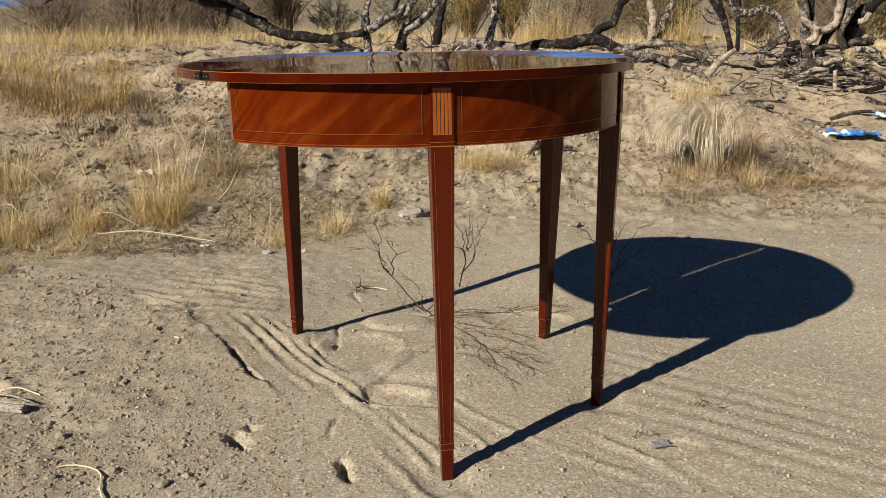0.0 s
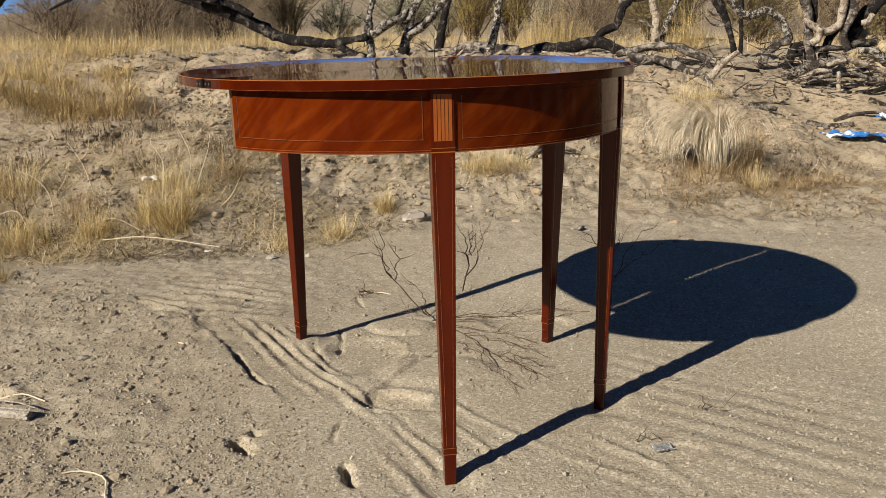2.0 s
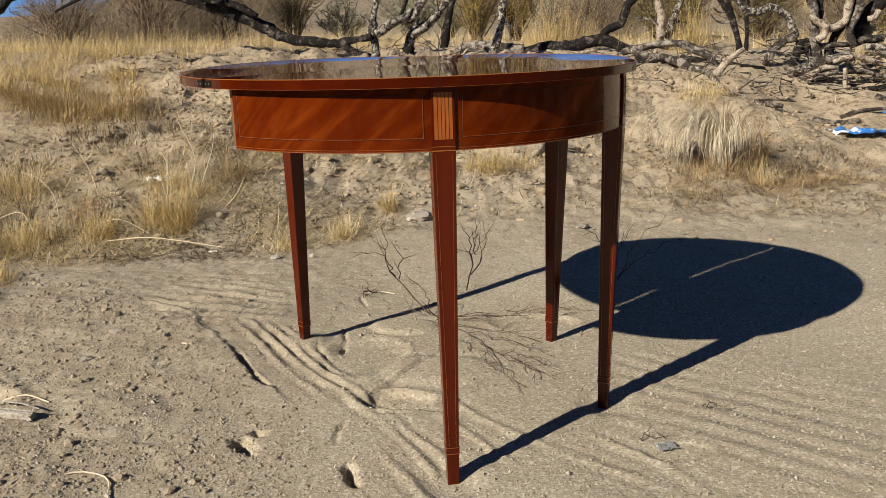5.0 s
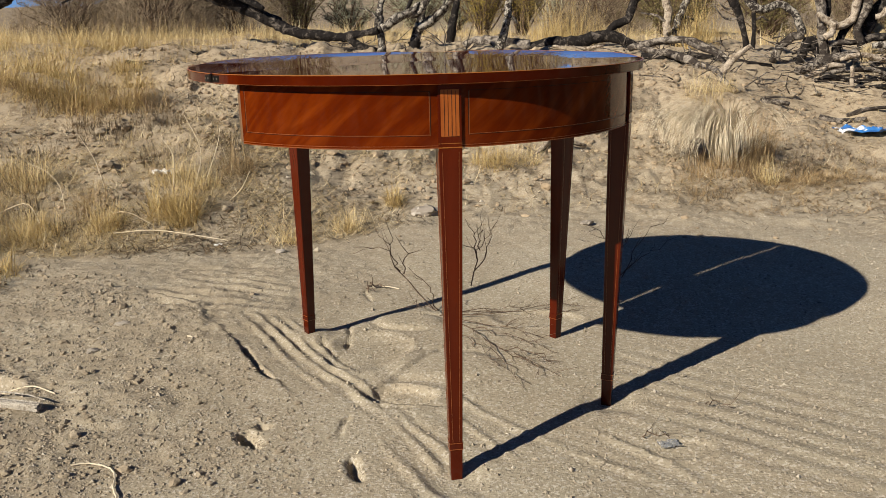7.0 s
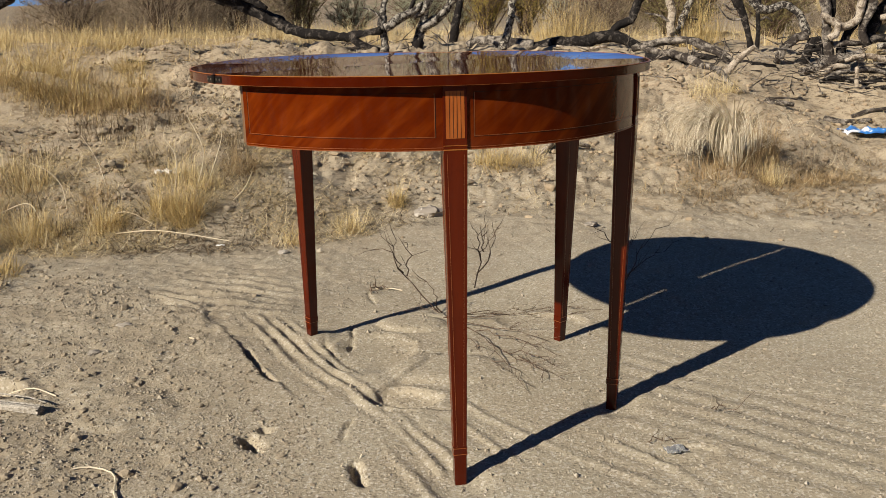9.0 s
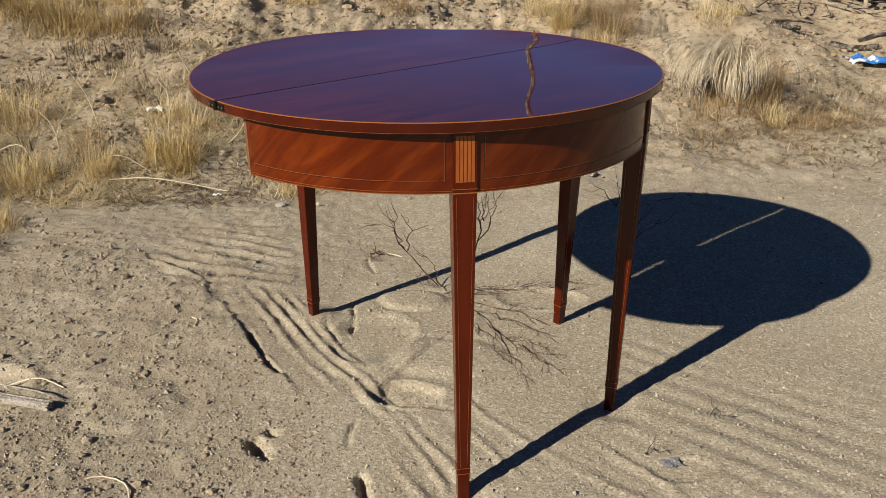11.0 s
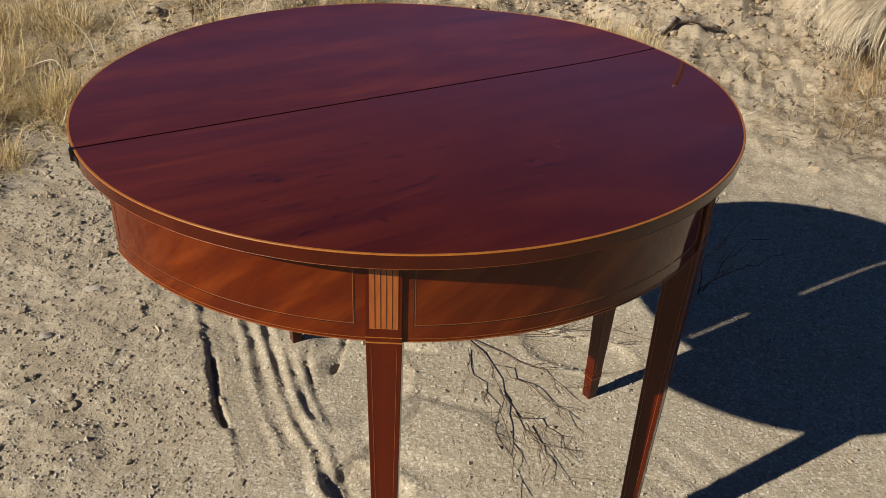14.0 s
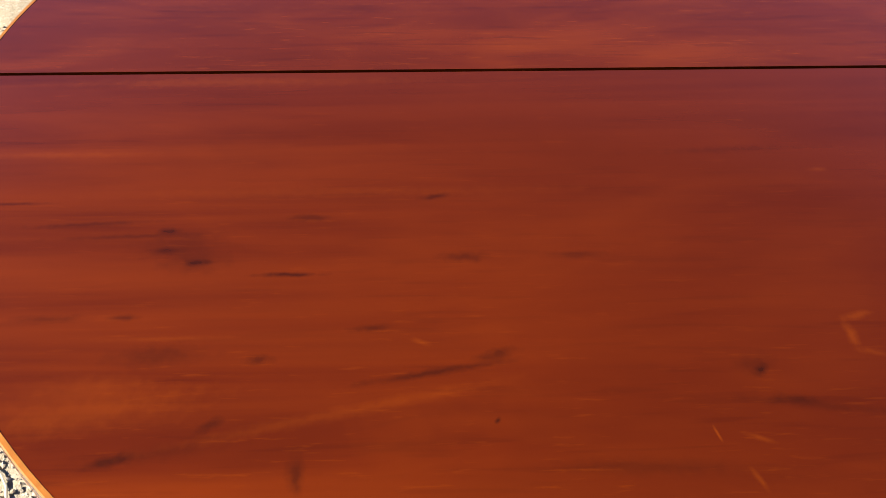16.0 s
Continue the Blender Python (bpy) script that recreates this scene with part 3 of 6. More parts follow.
# flecks and scars in the leaf the camera ends over: x, y, length, width, turn, depth (pale where negative)
FLECKS = [
    (-0.155, -0.282, 0.052, 0.0034, 10, 0.70), (-0.121, -0.271, 0.014, 0.0050, 16, 0.60), (0.016, -0.285, 0.0060, 0.0048, 30, 0.95), (0.014, -0.281, 0.014, 0.010, 20, 0.35),
    (-0.288, -0.199, 0.0100, 0.0040, 0, 0.85), (-0.290, -0.197, 0.024, 0.013, 0, 0.40), (-0.309, -0.172, 0.0090, 0.0040, 0, 0.75), (-0.308, -0.189, 0.013, 0.0040, 0, 0.60), (-0.300, -0.182, 0.030, 0.016, 10, 0.30),
    (-0.221, -0.340, 0.0055, 0.015, 5, 0.62), (-0.307, -0.329, 0.016, 0.0040, 12, 0.80), (-0.290, -0.326, 0.050, 0.0060, 8, 0.30), (-0.149, -0.144, 0.012, 0.0036, 10, 0.60), (-0.226, -0.162, 0.016, 0.0040, 0, 0.45),
    (-0.235, -0.210, 0.026, 0.0026, 0, 0.80), (-0.298, -0.267, 0.034, 0.0100, 0, 0.38), (-0.245, -0.271, 0.011, 0.0042, 0, 0.55), (-0.188, -0.251, 0.016, 0.0032, 6, 0.55), (-0.134, -0.198, 0.018, 0.0060, 0, 0.50),
    (-0.067, -0.198, 0.024, 0.0045, 0, 0.40), (-0.321, -0.240, 0.012, 0.0032, 0, 0.55), (-0.265, -0.311, 0.010, 0.0042, 35, 0.55), (-0.362, -0.240, 0.030, 0.0040, 0, 0.40), (0.029, -0.304, 0.016, 0.0042, -4, 0.62),
    (0.040, -0.308, 0.060, 0.0040, -8, 0.32), (-0.055, -0.340, 0.060, 0.0060, -2, 0.34), (-0.36, -0.165, 0.050, 0.0030, 3, 0.45), (-0.33, -0.176, 0.060, 0.0028, 2, 0.40), (-0.41, -0.145, 0.030, 0.0022, 0, 0.55),
    (0.2, -0.2, 0.024, 0.0045, 5, 0.3), (0.28, -0.12, 0.05, 0.006, 0, 0.26), (0.05, -0.1, 0.08, 0.005, 2, 0.26), (-0.124, -0.312, 0.0028, 0.0018, 60, 0.9), (0.075, -0.345, 0.009, 0.004, 0, 0.5),
    (-0.300, -0.013, 0.170, 0.0075, 0, -0.20), (-0.400, -0.097, 0.080, 0.0045, 0, -0.21), (-0.22, -0.138, 0.200, 0.0060, 0, -0.11), (-0.330, -0.301, 0.075, 0.0160, 8, -0.19), (-0.33, -0.286, 0.045, 0.009, 4, -0.13),
    (-0.297, -0.2555, 0.042, 0.0022, 0, -0.13), (-0.20, -0.305, 0.11, 0.0050, 12, -0.12), (-0.162, -0.261, 0.008, 0.0024, -20, -0.19),
    (0.073, -0.262, 0.0040, 0.0130, 0, -0.29), (0.082, -0.249, 0.012, 0.0034, 12, -0.23), (0.080, -0.275, 0.010, 0.0034, -14, -0.15), (-0.017, -0.323, 0.0011, 0.0065, 12, -0.34), (0.003, -0.326, 0.009, 0.0026, -20, -0.19), (-0.004, -0.349, 0.0022, 0.008, 20, -0.19),
    (0.105, -0.122, 0.010, 0.0030, 0, -0.19),
]
TOP_WOOD = mahogany("mahogany_top", marks=FLECKS, gloss=0.025, varnish=True, end_shading=True)
LEAF_WOOD = mahogany("mahogany_flap", tint=1.5, hue=(1.0, 1.15, 0.9), gloss=0.025, turn=2.0, varnish=True)
FRIEZE_WOOD = mahogany("flame_mahogany_frieze", shine=0.28, tint=0.88, figure=3.2, gloss=0.05)
LEG_WOOD = mahogany("mahogany_leg", shine=0.28, tint=0.82, across=True, gloss=0.14)
EDGE_WOOD = mahogany("mahogany_edge", shine=0.35, tint=0.66, gloss=0.09)
RAIL_WOOD = plain_wood("raw_rail_wood", (0.10, 0.05, 0.022), (0.17, 0.09, 0.04), 0.6)
SATINWOOD = plain_wood("satinwood", (0.24, 0.058, 0.010), (0.33, 0.092, 0.017), 0.2)
STRING = plain_wood("pale_stringing", (0.25, 0.082, 0.010), (0.335, 0.120, 0.017), 0.35)
THIN = plain_wood("thin_stringing", (0.17, 0.043, 0.008), (0.25, 0.070, 0.013), 0.4)
EBONY = plain_wood("dark_stringing", (0.016, 0.008, 0.006), (0.03, 0.014, 0.009), 0.2)
IRON = Nodes("dark_brass", roughness=0.38, metallic=0.9).done((0.030, 0.024, 0.018))
SCREW = Nodes("worn_screw", roughness=0.3, metallic=1.0).done((0.45, 0.40, 0.32))

table = thing("card_table", TABLE, "polished mahogany card table opened to a full round on sand", "table")


def oval(a, b, deg):
    return a * math.cos(radians(deg)), b * math.sin(radians(deg))


def swept(name, profile, d0, d1, n, material, parent, label="", ends=True, smooth=True):
    """A profile of (outset from the frieze line, height) swept along the oval from d0 to d1 degrees."""
    bm = bmesh.new()
    rings = []
    for k in range(n + 1):
        d = d0 + (d1 - d0) * k / n
        cx, cy = math.cos(radians(d)), math.sin(radians(d))
        nx, ny = cx / AP_A, cy / AP_B
        ln = math.hypot(nx, ny)
        rings.append([bm.verts.new((AP_A * cx + nx / ln * o, AP_B * cy + ny / ln * o, z)) for o, z in profile])
    m = len(profile)
    for a, b in zip(rings, rings[1:]):
        for k in range(m):
            bm.faces.new((a[k], b[k], b[(k + 1) % m], a[(k + 1) % m]))
    if ends:
        bm.faces.new(rings[0])
        bm.faces.new(rings[-1][::-1])
    bmesh.ops.recalc_face_normals(bm, faces=bm.faces)
    ob = part(name, bm, material, parent, label)
    if smooth:
        ob.data.polygons.foreach_set("use_smooth", [len(p.vertices) == 4 for p in ob.data.polygons])
        ob.data.set_sharp_from_angle(angle=radians(30))
    return ob


def strip_on_frieze(d0, d1, z0, z1, material, name, parent, out=0.0004, n=40):
    return swept(name, [(-0.002, z0), (out, z0), (out, z1), (-0.002, z1)], d0, d1, n, material, parent)


def leaf(name, side, material, label):
    """Half of the top. side -1: the fixed front leaf, 1: the folding leaf."""
    bm = bmesh.new()
    n = 110
    gap = 0.0019
    low = TOP - LEAF
    lift, cup, corner = (0.0050, 0.0030, 0.0048) if side > 0 else (0.0, 0.0, 0.0048)   # both leaves have warped upwards a little

    def rise(e, c, s):
        rim = max(0.0, (s - 0.6) / 0.4) ** 2
        return lift * c * s + rim * (cup * min(1.0, max(0.0, (c - 0.72) / 0.22)) + corner * min(1.0, max(0.0, (e - 0.74) / 0.18)))

    # section of the edge: outset and height
    sect = [(-0.006, low), (-0.0008, low), (0.0, low + 0.0008), (0.0, TOP - 0.0018), (-0.0006, TOP - 0.0005), (-0.0018, TOP)]
    rings = []
    for k in range(n + 1):
        d = side * 180 * k / n
        cx, cy = math.cos(radians(d)), math.sin(radians(d))
        rings.append([bm.verts.new(((A + o) * cx, (B + o) * cy + side * gap, z + rise(cx, abs(cy), 1.0))) for o, z in sect])
    for a, b in zip(rings, rings[1:]):
        for k in range(len(sect) - 1):
            bm.faces.new((a[k], a[k + 1], b[k + 1], b[k]))
    # the upper face, ring by ring towards the middle
    outer = [r[-1] for r in rings]
    right, left = list(rings[0]), list(rings[-1])
    for s in (0.94, 0.87, 0.79, 0.70, 0.60):
        inner = []
        for k in range(n + 1):
            d = side * 180 * k / n
            cx, cy = math.cos(radians(d)), math.sin(radians(d))
            inner.append(bm.verts.new((A * s * cx, B * s * cy + side * gap, TOP + rise(cx, abs(cy), s))))
        for k in range(n):
            bm.faces.new((outer[k], outer[k + 1], inner[k + 1], inner[k]))
        right.append(inner[0]), left.append(inner[-1])
        outer = inner
    bm.faces.new(outer)
    bm.faces.new([r[0] for r in rings][::-1])
    bm.faces.new([*right, *left[::-1]])
    bmesh.ops.recalc_face_normals(bm, faces=bm.faces)
    ob = part(name, bm, material, table, label)
    ob.data.polygons.foreach_set("use_smooth", [len(p.vertices) == 4 for p in ob.data.polygons])
    ob.data.set_sharp_from_angle(angle=radians(12))
    # pale line let into the upper edge, thin line at the lower edge
    for nm, z0, z1, o0, o1 in (("edge_stringing", TOP - 0.0008, TOP + 0.0003, -0.0027, 0.0004), ("lower_stringing", low + 0.0004, low + 0.0009, -0.001, 0.0004), ("edge_band", low + 0.0009, TOP - 0.0008, -0.002, 0.0003)):
        bm = bmesh.new()
        rings = []
        for k in range(n + 1):
            d = side * (0.4 + 179.2 * k / n)
            cx, cy = math.cos(radians(d)), math.sin(radians(d))
            prof = [(o0, z0), (o1, z0), (o1, z1 - 0.0007), (o1 - 0.0007, z1), (o0, z1)]
            rings.append([bm.verts.new(((A + o) * cx, (B + o) * cy + side * gap, z + rise(cx, abs(cy), 1.0))) for o, z in prof])
        for a, b in zip(rings, rings[1:]):
            for k in range(5):
                bm.faces.new((a[k], b[k], b[(k + 1) % 5], a[(k + 1) % 5]))
        bm.faces.new(rings[0]), bm.faces.new(rings[-1][::-1])
        bmesh.ops.recalc_face_normals(bm, faces=bm.faces)
        part(nm, bm, {"edge_stringing": STRING, "lower_stringing": THIN, "edge_band": EDGE_WOOD}[nm], ob, "" if nm == "edge_band" else "pale inlaid line")
    return ob


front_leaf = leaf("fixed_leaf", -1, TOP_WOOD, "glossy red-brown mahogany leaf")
fold_leaf = leaf("folding_leaf", 1, LEAF_WOOD, "")

# edge hinges at both ends of the joint
for end in (-1, 1):
    for half in (-1, 1):
        owner = front_leaf if half < 0 else fold_leaf
        bm = bmesh.new()
        rr = []
        for k in range(8):
            d = radians(0.45 + 3.1 * k / 7)
            o1 = 0.0014 if 0 < k < 7 else 0.0004
            rr.append([bm.verts.new((end * (A + o) * math.cos(d), half * (B + o) * math.sin(d), z)) for o, z in ((-0.001, TOP - 0.0150), (o1, TOP - 0.0148), (o1, TOP - 0.0032), (-0.001, TOP - 0.0030))])
        for a, b in zip(rr, rr[1:]):
            for k in range(4):
                bm.faces.new((a[k], b[k], b[(k + 1) % 4], a[(k + 1) % 4]))
        bm.faces.new(rr[0]), bm.faces.new(rr[-1][::-1])
        bmesh.ops.recalc_face_normals(bm, faces=bm.faces)
        plate = part("hinge_plate", bm, IRON, owner, "dark brass card-table hinge")
        for s in (1.35, 2.75):
            bm = bmesh.new()
            x, y = oval(A + 0.0018, B + 0.0018, s)
            bmesh.ops.create_cone(bm, cap_ends=True, segments=10, radius1=0.0021, radius2=0.0017, depth=0.001, matrix=Matrix.Translation((end * x, half * y, TOP - 0.0090)) @ Matrix.Rotation(radians(90), 4, "Y"))
            part("screw", bm, SCREW, plate, "worn screw head")
    bm = bmesh.new()
    bmesh.ops.create_cone(bm, cap_ends=True, segments=14, radius1=0.0046, radius2=0.0046, depth=0.0150, matrix=Matrix.Translation((end * (A + 0.0008), 0, TOP - 0.0080)))
    part("hinge_knuckle", bm, IRON, front_leaf)

# frieze: three veneered panels between the leg blocks, each with a lined border
LEG_AT = (-121.9, -60.0)
HALF_BLOCK = 2.52
SPANS = [(-172.8, LEG_AT[0] - HALF_BLOCK), (LEG_AT[0] + HALF_BLOCK, LEG_AT[1] - HALF_BLOCK), (LEG_AT[1] + HALF_BLOCK, -6.5)]
for d0, d1 in SPANS:
    panel = swept("frieze_panel", [(-0.021, AP_LOW), (-0.001, AP_LOW), (0.0, AP_LOW + 0.001), (0.0, AP_HIGH), (-0.021, AP_HIGH)], d0, d1, 60, FRIEZE_WOOD, table, "flame-figured mahogany veneer")
    strip_on_frieze(d0, d1, AP_LOW + 0.0006, AP_LOW + 0.0018, THIN, "base_stringing", panel, 0.0008)
    strip_on_frieze(d0, d1, AP_LOW + 0.0046, AP_LOW + 0.0053, THIN, "upper_base_stringing", panel, 0.0005)
    e = 1.55
    lo, hi = AP_LOW + 0.0220, AP_HIGH - 0.0125
    for z, mat in ((lo, EBONY), (lo + 0.0011, THIN), (hi, EBONY)):
        strip_on_frieze(d0 + e, d1 - e, z, z + 0.0007, mat, "border_line", panel)
    for d in (d0 + e, d1 - e):
        strip_on_frieze(d - 0.07, d + 0.07, lo, hi, EBONY, "border_line", panel, n=2)
        q = d + 0.16 if d < (d0 + d1) / 2 else d - 0.16
        strip_on_frieze(q - 0.05, q + 0.05, lo, hi, THIN, "border_line", panel, n=2)

# back rail and fly rail of the gate
bm = bmesh.new()
box(bm, -0.452, 0.405, -0.055, -0.033, AP_LOW + 0.002, AP_HIGH - 0.001, 0.0015)
part("back_rail", bm, RAIL_WOOD, table, "plain brown secondary wood")
bm = bmesh.new()
box(bm, -0.066, -0.046, -0.028, 0.396, AP_LOW + 0.004, AP_HIGH - 0.002, 0.0015)
part("fly_rail", bm, RAIL_WOOD, table, "plain brown secondary wood")


def leg(x, y, turn, name, foot=0.0, inward=0.0, block_low=AP_LOW, aside=0.0, broad=0.0410):
    """A square tapered leg; its outer face looks along -y before the turn and stays upright."""
    w0, w1 = broad, 0.0225
    m = pose(x, y, 0, 0, 0, turn)
    bm = bmesh.new()
    rows = [(AP_HIGH, w0, 0), (block_low, w0, 0), (0.062, w1 + 0.0018, 0), (0.0612, w1 + 0.0030, 0.0006), (0.048, w1 + 0.0027, 0.0005), (0.0472, w1 + 0.0012, 0), (foot + 0.002, w1 - 0.001, 0), (foot - 0.006, w1 - 0.001, 0)]
    rings = []
    for z, w, proud in rows:
        back = -proud + w + proud * 0.4
        lean = inward * (block_low - z) / block_low if z < block_low else 0.0
        drift = aside * (block_low - z) / block_low if z < block_low else 0.0
        rings.append([bm.verts.new((sx * w / 2 + drift, yy + lean, z)) for sx, yy in ((-1, -proud), (1, -proud), (1, back), (-1, back))])
    for a, b in zip(rings, rings[1:]):
        for k in range(4):
            bm.faces.new((a[k], a[(k + 1) % 4], b[(k + 1) % 4], b[k]))
    bm.faces.new(rings[0]), bm.faces.new(rings[-1][::-1])
    bmesh.ops.recalc_face_normals(bm, faces=bm.faces)
    bmesh.ops.bevel(bm, geom=[e for e in bm.edges if abs(e.verts[0].co.z - e.verts[1].co.z) > 0.01], offset=0.0011, segments=2, affect="EDGES", profile=0.5)
    ob = part(name, bm, LEG_WOOD, table)
    ob.matrix_local = m
    # lines let into the outer and the left face
    for face in (0, 1):
        for sgn in (-1, 1):
            bm = bmesh.new()
            z0, z1 = block_low - 0.006, 0.063
            vs = []
            for z in (z0, z1):
                w = w1 + 0.0018 + (w0 - w1 - 0.0018) * (z - 0.062) / (block_low - 0.062)
                c = sgn * (w / 2 - 0.0058)
                x0 = aside * (block_low - z) / block_low
                y0 = inward * (block_low - z) / block_low
                for o in (-0.00027, 0.00027):
                    if face == 0:
                        vs += [(x0 + c + o, y0 - 0.0004, z), (x0 + c + o, y0 + 0.001, z)]
                    else:
                        vs += [(x0 - w / 2 - 0.0004, y0 + w / 2 + c + o, z), (x0 - w / 2 + 0.001, y0 + w / 2 + c + o, z)]
            v = [bm.verts.new(p) for p in vs]
            for f in ((0, 2, 6, 4), (1, 5, 7, 3), (0, 4, 5, 1), (2, 3, 7, 6), (0, 1, 3, 2), (4, 6, 7, 5)):
                bm.faces.new([v[i] for i in f])
            bmesh.ops.recalc_face_normals(bm, faces=bm.faces)
            part("leg_stringing", bm, THIN, ob, "pale inlaid line")
    bm = bmesh.new()
    for z in (0.0600, 0.0474):
        w = w1 + 0.0029
        y0 = inward * (block_low - z) / block_low
        x0 = aside * (block_low - z) / block_low
        box(bm, x0 - w / 2 - 0.0005, x0 + w / 2 + 0.0005, y0 - 0.0011, y0 + w - 0.0005, z, z + 0.0012)
    part("cuff_line", bm, THIN, ob, "pale inlaid line")
    return ob


for d, foot, inward in ((LEG_AT[0], -0.015, 0.0), (LEG_AT[1], -0.014, 0.020)):
    x, y = oval(AP_A + 0.0036, AP_B + 0.0036, d)
    post = leg(x, y, d + 90, "leg", foot, inward)
    # satinwood tablet with dark flutes on the block
    bm = bmesh.new()
    box(bm, -0.0158, 0.0158, -0.0008, 0.002, AP_LOW + 0.0205, AP_HIGH - 0.0095)
    tablet = part("satinwood_tablet", bm, SATINWOOD, post, "orange satinwood tablet")
    for k in range(4):
        bm = bmesh.new()
        c = -0.0096 + 0.0064 * k
        box(bm, c - 0.0004, c + 0.0004, -0.0011, 0.0, AP_LOW + 0.0215, AP_HIGH - 0.0105)
        part("dark_line", bm, EBONY, tablet)
    bm = bmesh.new()
    box(bm, -0.0205, 0.0205, -0.0007, 0.002, AP_LOW + 0.0006, AP_LOW + 0.0022)
    box(bm, -0.0205, 0.0205, -0.0006, 0.002, AP_LOW + 0.0080, AP_LOW + 0.0088)
    part("base_stringing", bm, STRING, post)
leg(0.452, -0.0430, 90, "leg", -0.008, 0.006, aside=0.0235, broad=0.0445)
leg(-0.0555, 0.4475, 180, "gate_leg", 0.010, 0.002)


# ---- dead trees, logs and limbs on the bank ----
def limb_mesh(pts, radii, sides=12, rough=0.0, wander=0.010, seed=1):
    """A knotty limb through the points; radii: one at each point, or the two ends."""
    rnd = random.Random(seed)
    n = max(6, int(sum((Vector(a) - Vector(b)).length for a, b in zip(pts, pts[1:])) / 0.035))
    n = min(n, 60)
    line = smooth_line(pts, n)
    at = np.linspace(0, 1, n)
    thick = np.interp(at, np.linspace(0, 1, len(radii)), radii)
    out = []
    for k in range(n):
        swell = 0.16 * noise.noise(Vector((seed * 0.37, k * 0.23, 0.5))) + 0.07 * noise.noise(Vector((seed * 0.11, k * 0.7, 3.5)))
        knot = 0.20 * rnd.random() if rnd.random() < 0.06 else 0.0
        thick[k] *= 0.86 * (1 + knot + swell)
        step = min(wander, 0.14 * thick[k] + 0.0005)
        out.append(Vector(line[k]) + Vector((rnd.uniform(-1, 1), rnd.uniform(-1, 1), rnd.uniform(-1, 1))) * step)
    bm = bmesh.new()
    tube(bm, out, list(thick), sides if max(radii) > 0.012 else 6, rough, rnd, ridged=0.30)
    return bm


def wood_thing(name, label, category, parts, group=""):
    """parts: name, points, radii, material. The thing stands at the first point of its first part."""
    foot = Vector(parts[0][1][0])
    ob = thing(name, Matrix.Translation(foot), label, category, group)
    for k, (nm, pts, radii, mat) in enumerate(parts):
        if nm in ("limb", "splinter", "chunk"):
            # loose wood lies on the ground, not in it
            pts = [(x, y, max(z, ground_z(x, y) + 0.3 * min(radii))) for x, y, z in pts]
        if nm in ("trunk", "root", "charred_foot") and pts[0][2] < 0.75:
            # trunks reach into the ground
            pts = [(pts[0][0], pts[0][1], min(pts[0][2], ground_z(*pts[0][:2]) - 0.02)), *pts[1:]]
        rel = [Vector(p) - foot for p in pts]
        part(nm, limb_mesh(rel, radii, seed=hash_of(name + label, k), wander=0.010), mat, ob, smooth=True)
    return ob


def hash_of(text, k=0):
    return sum((i + 1) * ord(c) for i, c in enumerate(text)) * 31 + k


wood_thing("dead_tree", "forked dead tree with flaking grey bark and a long charred limb", "tree", [
    ("trunk", [(-0.92, 7.40, 0.55), (-0.91, 7.42, 0.65), (-0.93, 7.43, 0.79), (-0.93, 7.45, 0.90), (-0.90, 7.47, 1.03), (-0.86, 7.48, 1.14), (-0.83, 7.50, 1.34)], [0.043, 0.038, 0.039, 0.034, 0.031, 0.029, 0.024], FLAKY),
    ("limb", [(-0.93, 7.38, 0.77), (-1.05, 7.39, 0.75), (-1.19, 7.41, 0.72), (-1.34, 7.42, 0.73), (-1.51, 7.43, 0.75), (-1.68, 7.44, 0.78), (-1.82, 7.46, 0.85), (-1.99, 7.47, 0.94), (-2.15, 7.48, 1.02), (-2.32, 7.49, 1.07), (-2.50, 7.50, 1.12), (-2.69, 7.52, 1.17), (-2.93, 7.53, 1.25)], [0.038, 0.034, 0.044, 0.044, 0.047, 0.049, 0.055, 0.060, 0.066, 0.064, 0.062, 0.052, 0.048], BURNT),
    ("limb", [(-1.18, 7.40, 0.71), (-1.11, 7.40, 0.66), (-1.03, 7.40, 0.60), (-0.96, 7.40, 0.55)], [0.034, 0.039, 0.039, 0.043], BURNT),
    ("limb", [(-2.38, 7.34, 1.12), (-2.22, 7.34, 1.09), (-2.05, 7.34, 1.05), (-1.94, 7.34, 1.00), (-1.86, 7.34, 0.96)], [0.030, 0.030, 0.030, 0.030, 0.020], BURNT),
    ("limb", [(-0.90, 7.38, 0.78), (-0.82, 7.40, 0.83), (-0.74, 7.42, 0.88), (-0.66, 7.44, 0.91), (-0.62, 7.46, 0.95), (-0.60, 7.48, 0.98)], [0.038, 0.038, 0.034, 0.031, 0.029, 0.014], FLAKY),
])
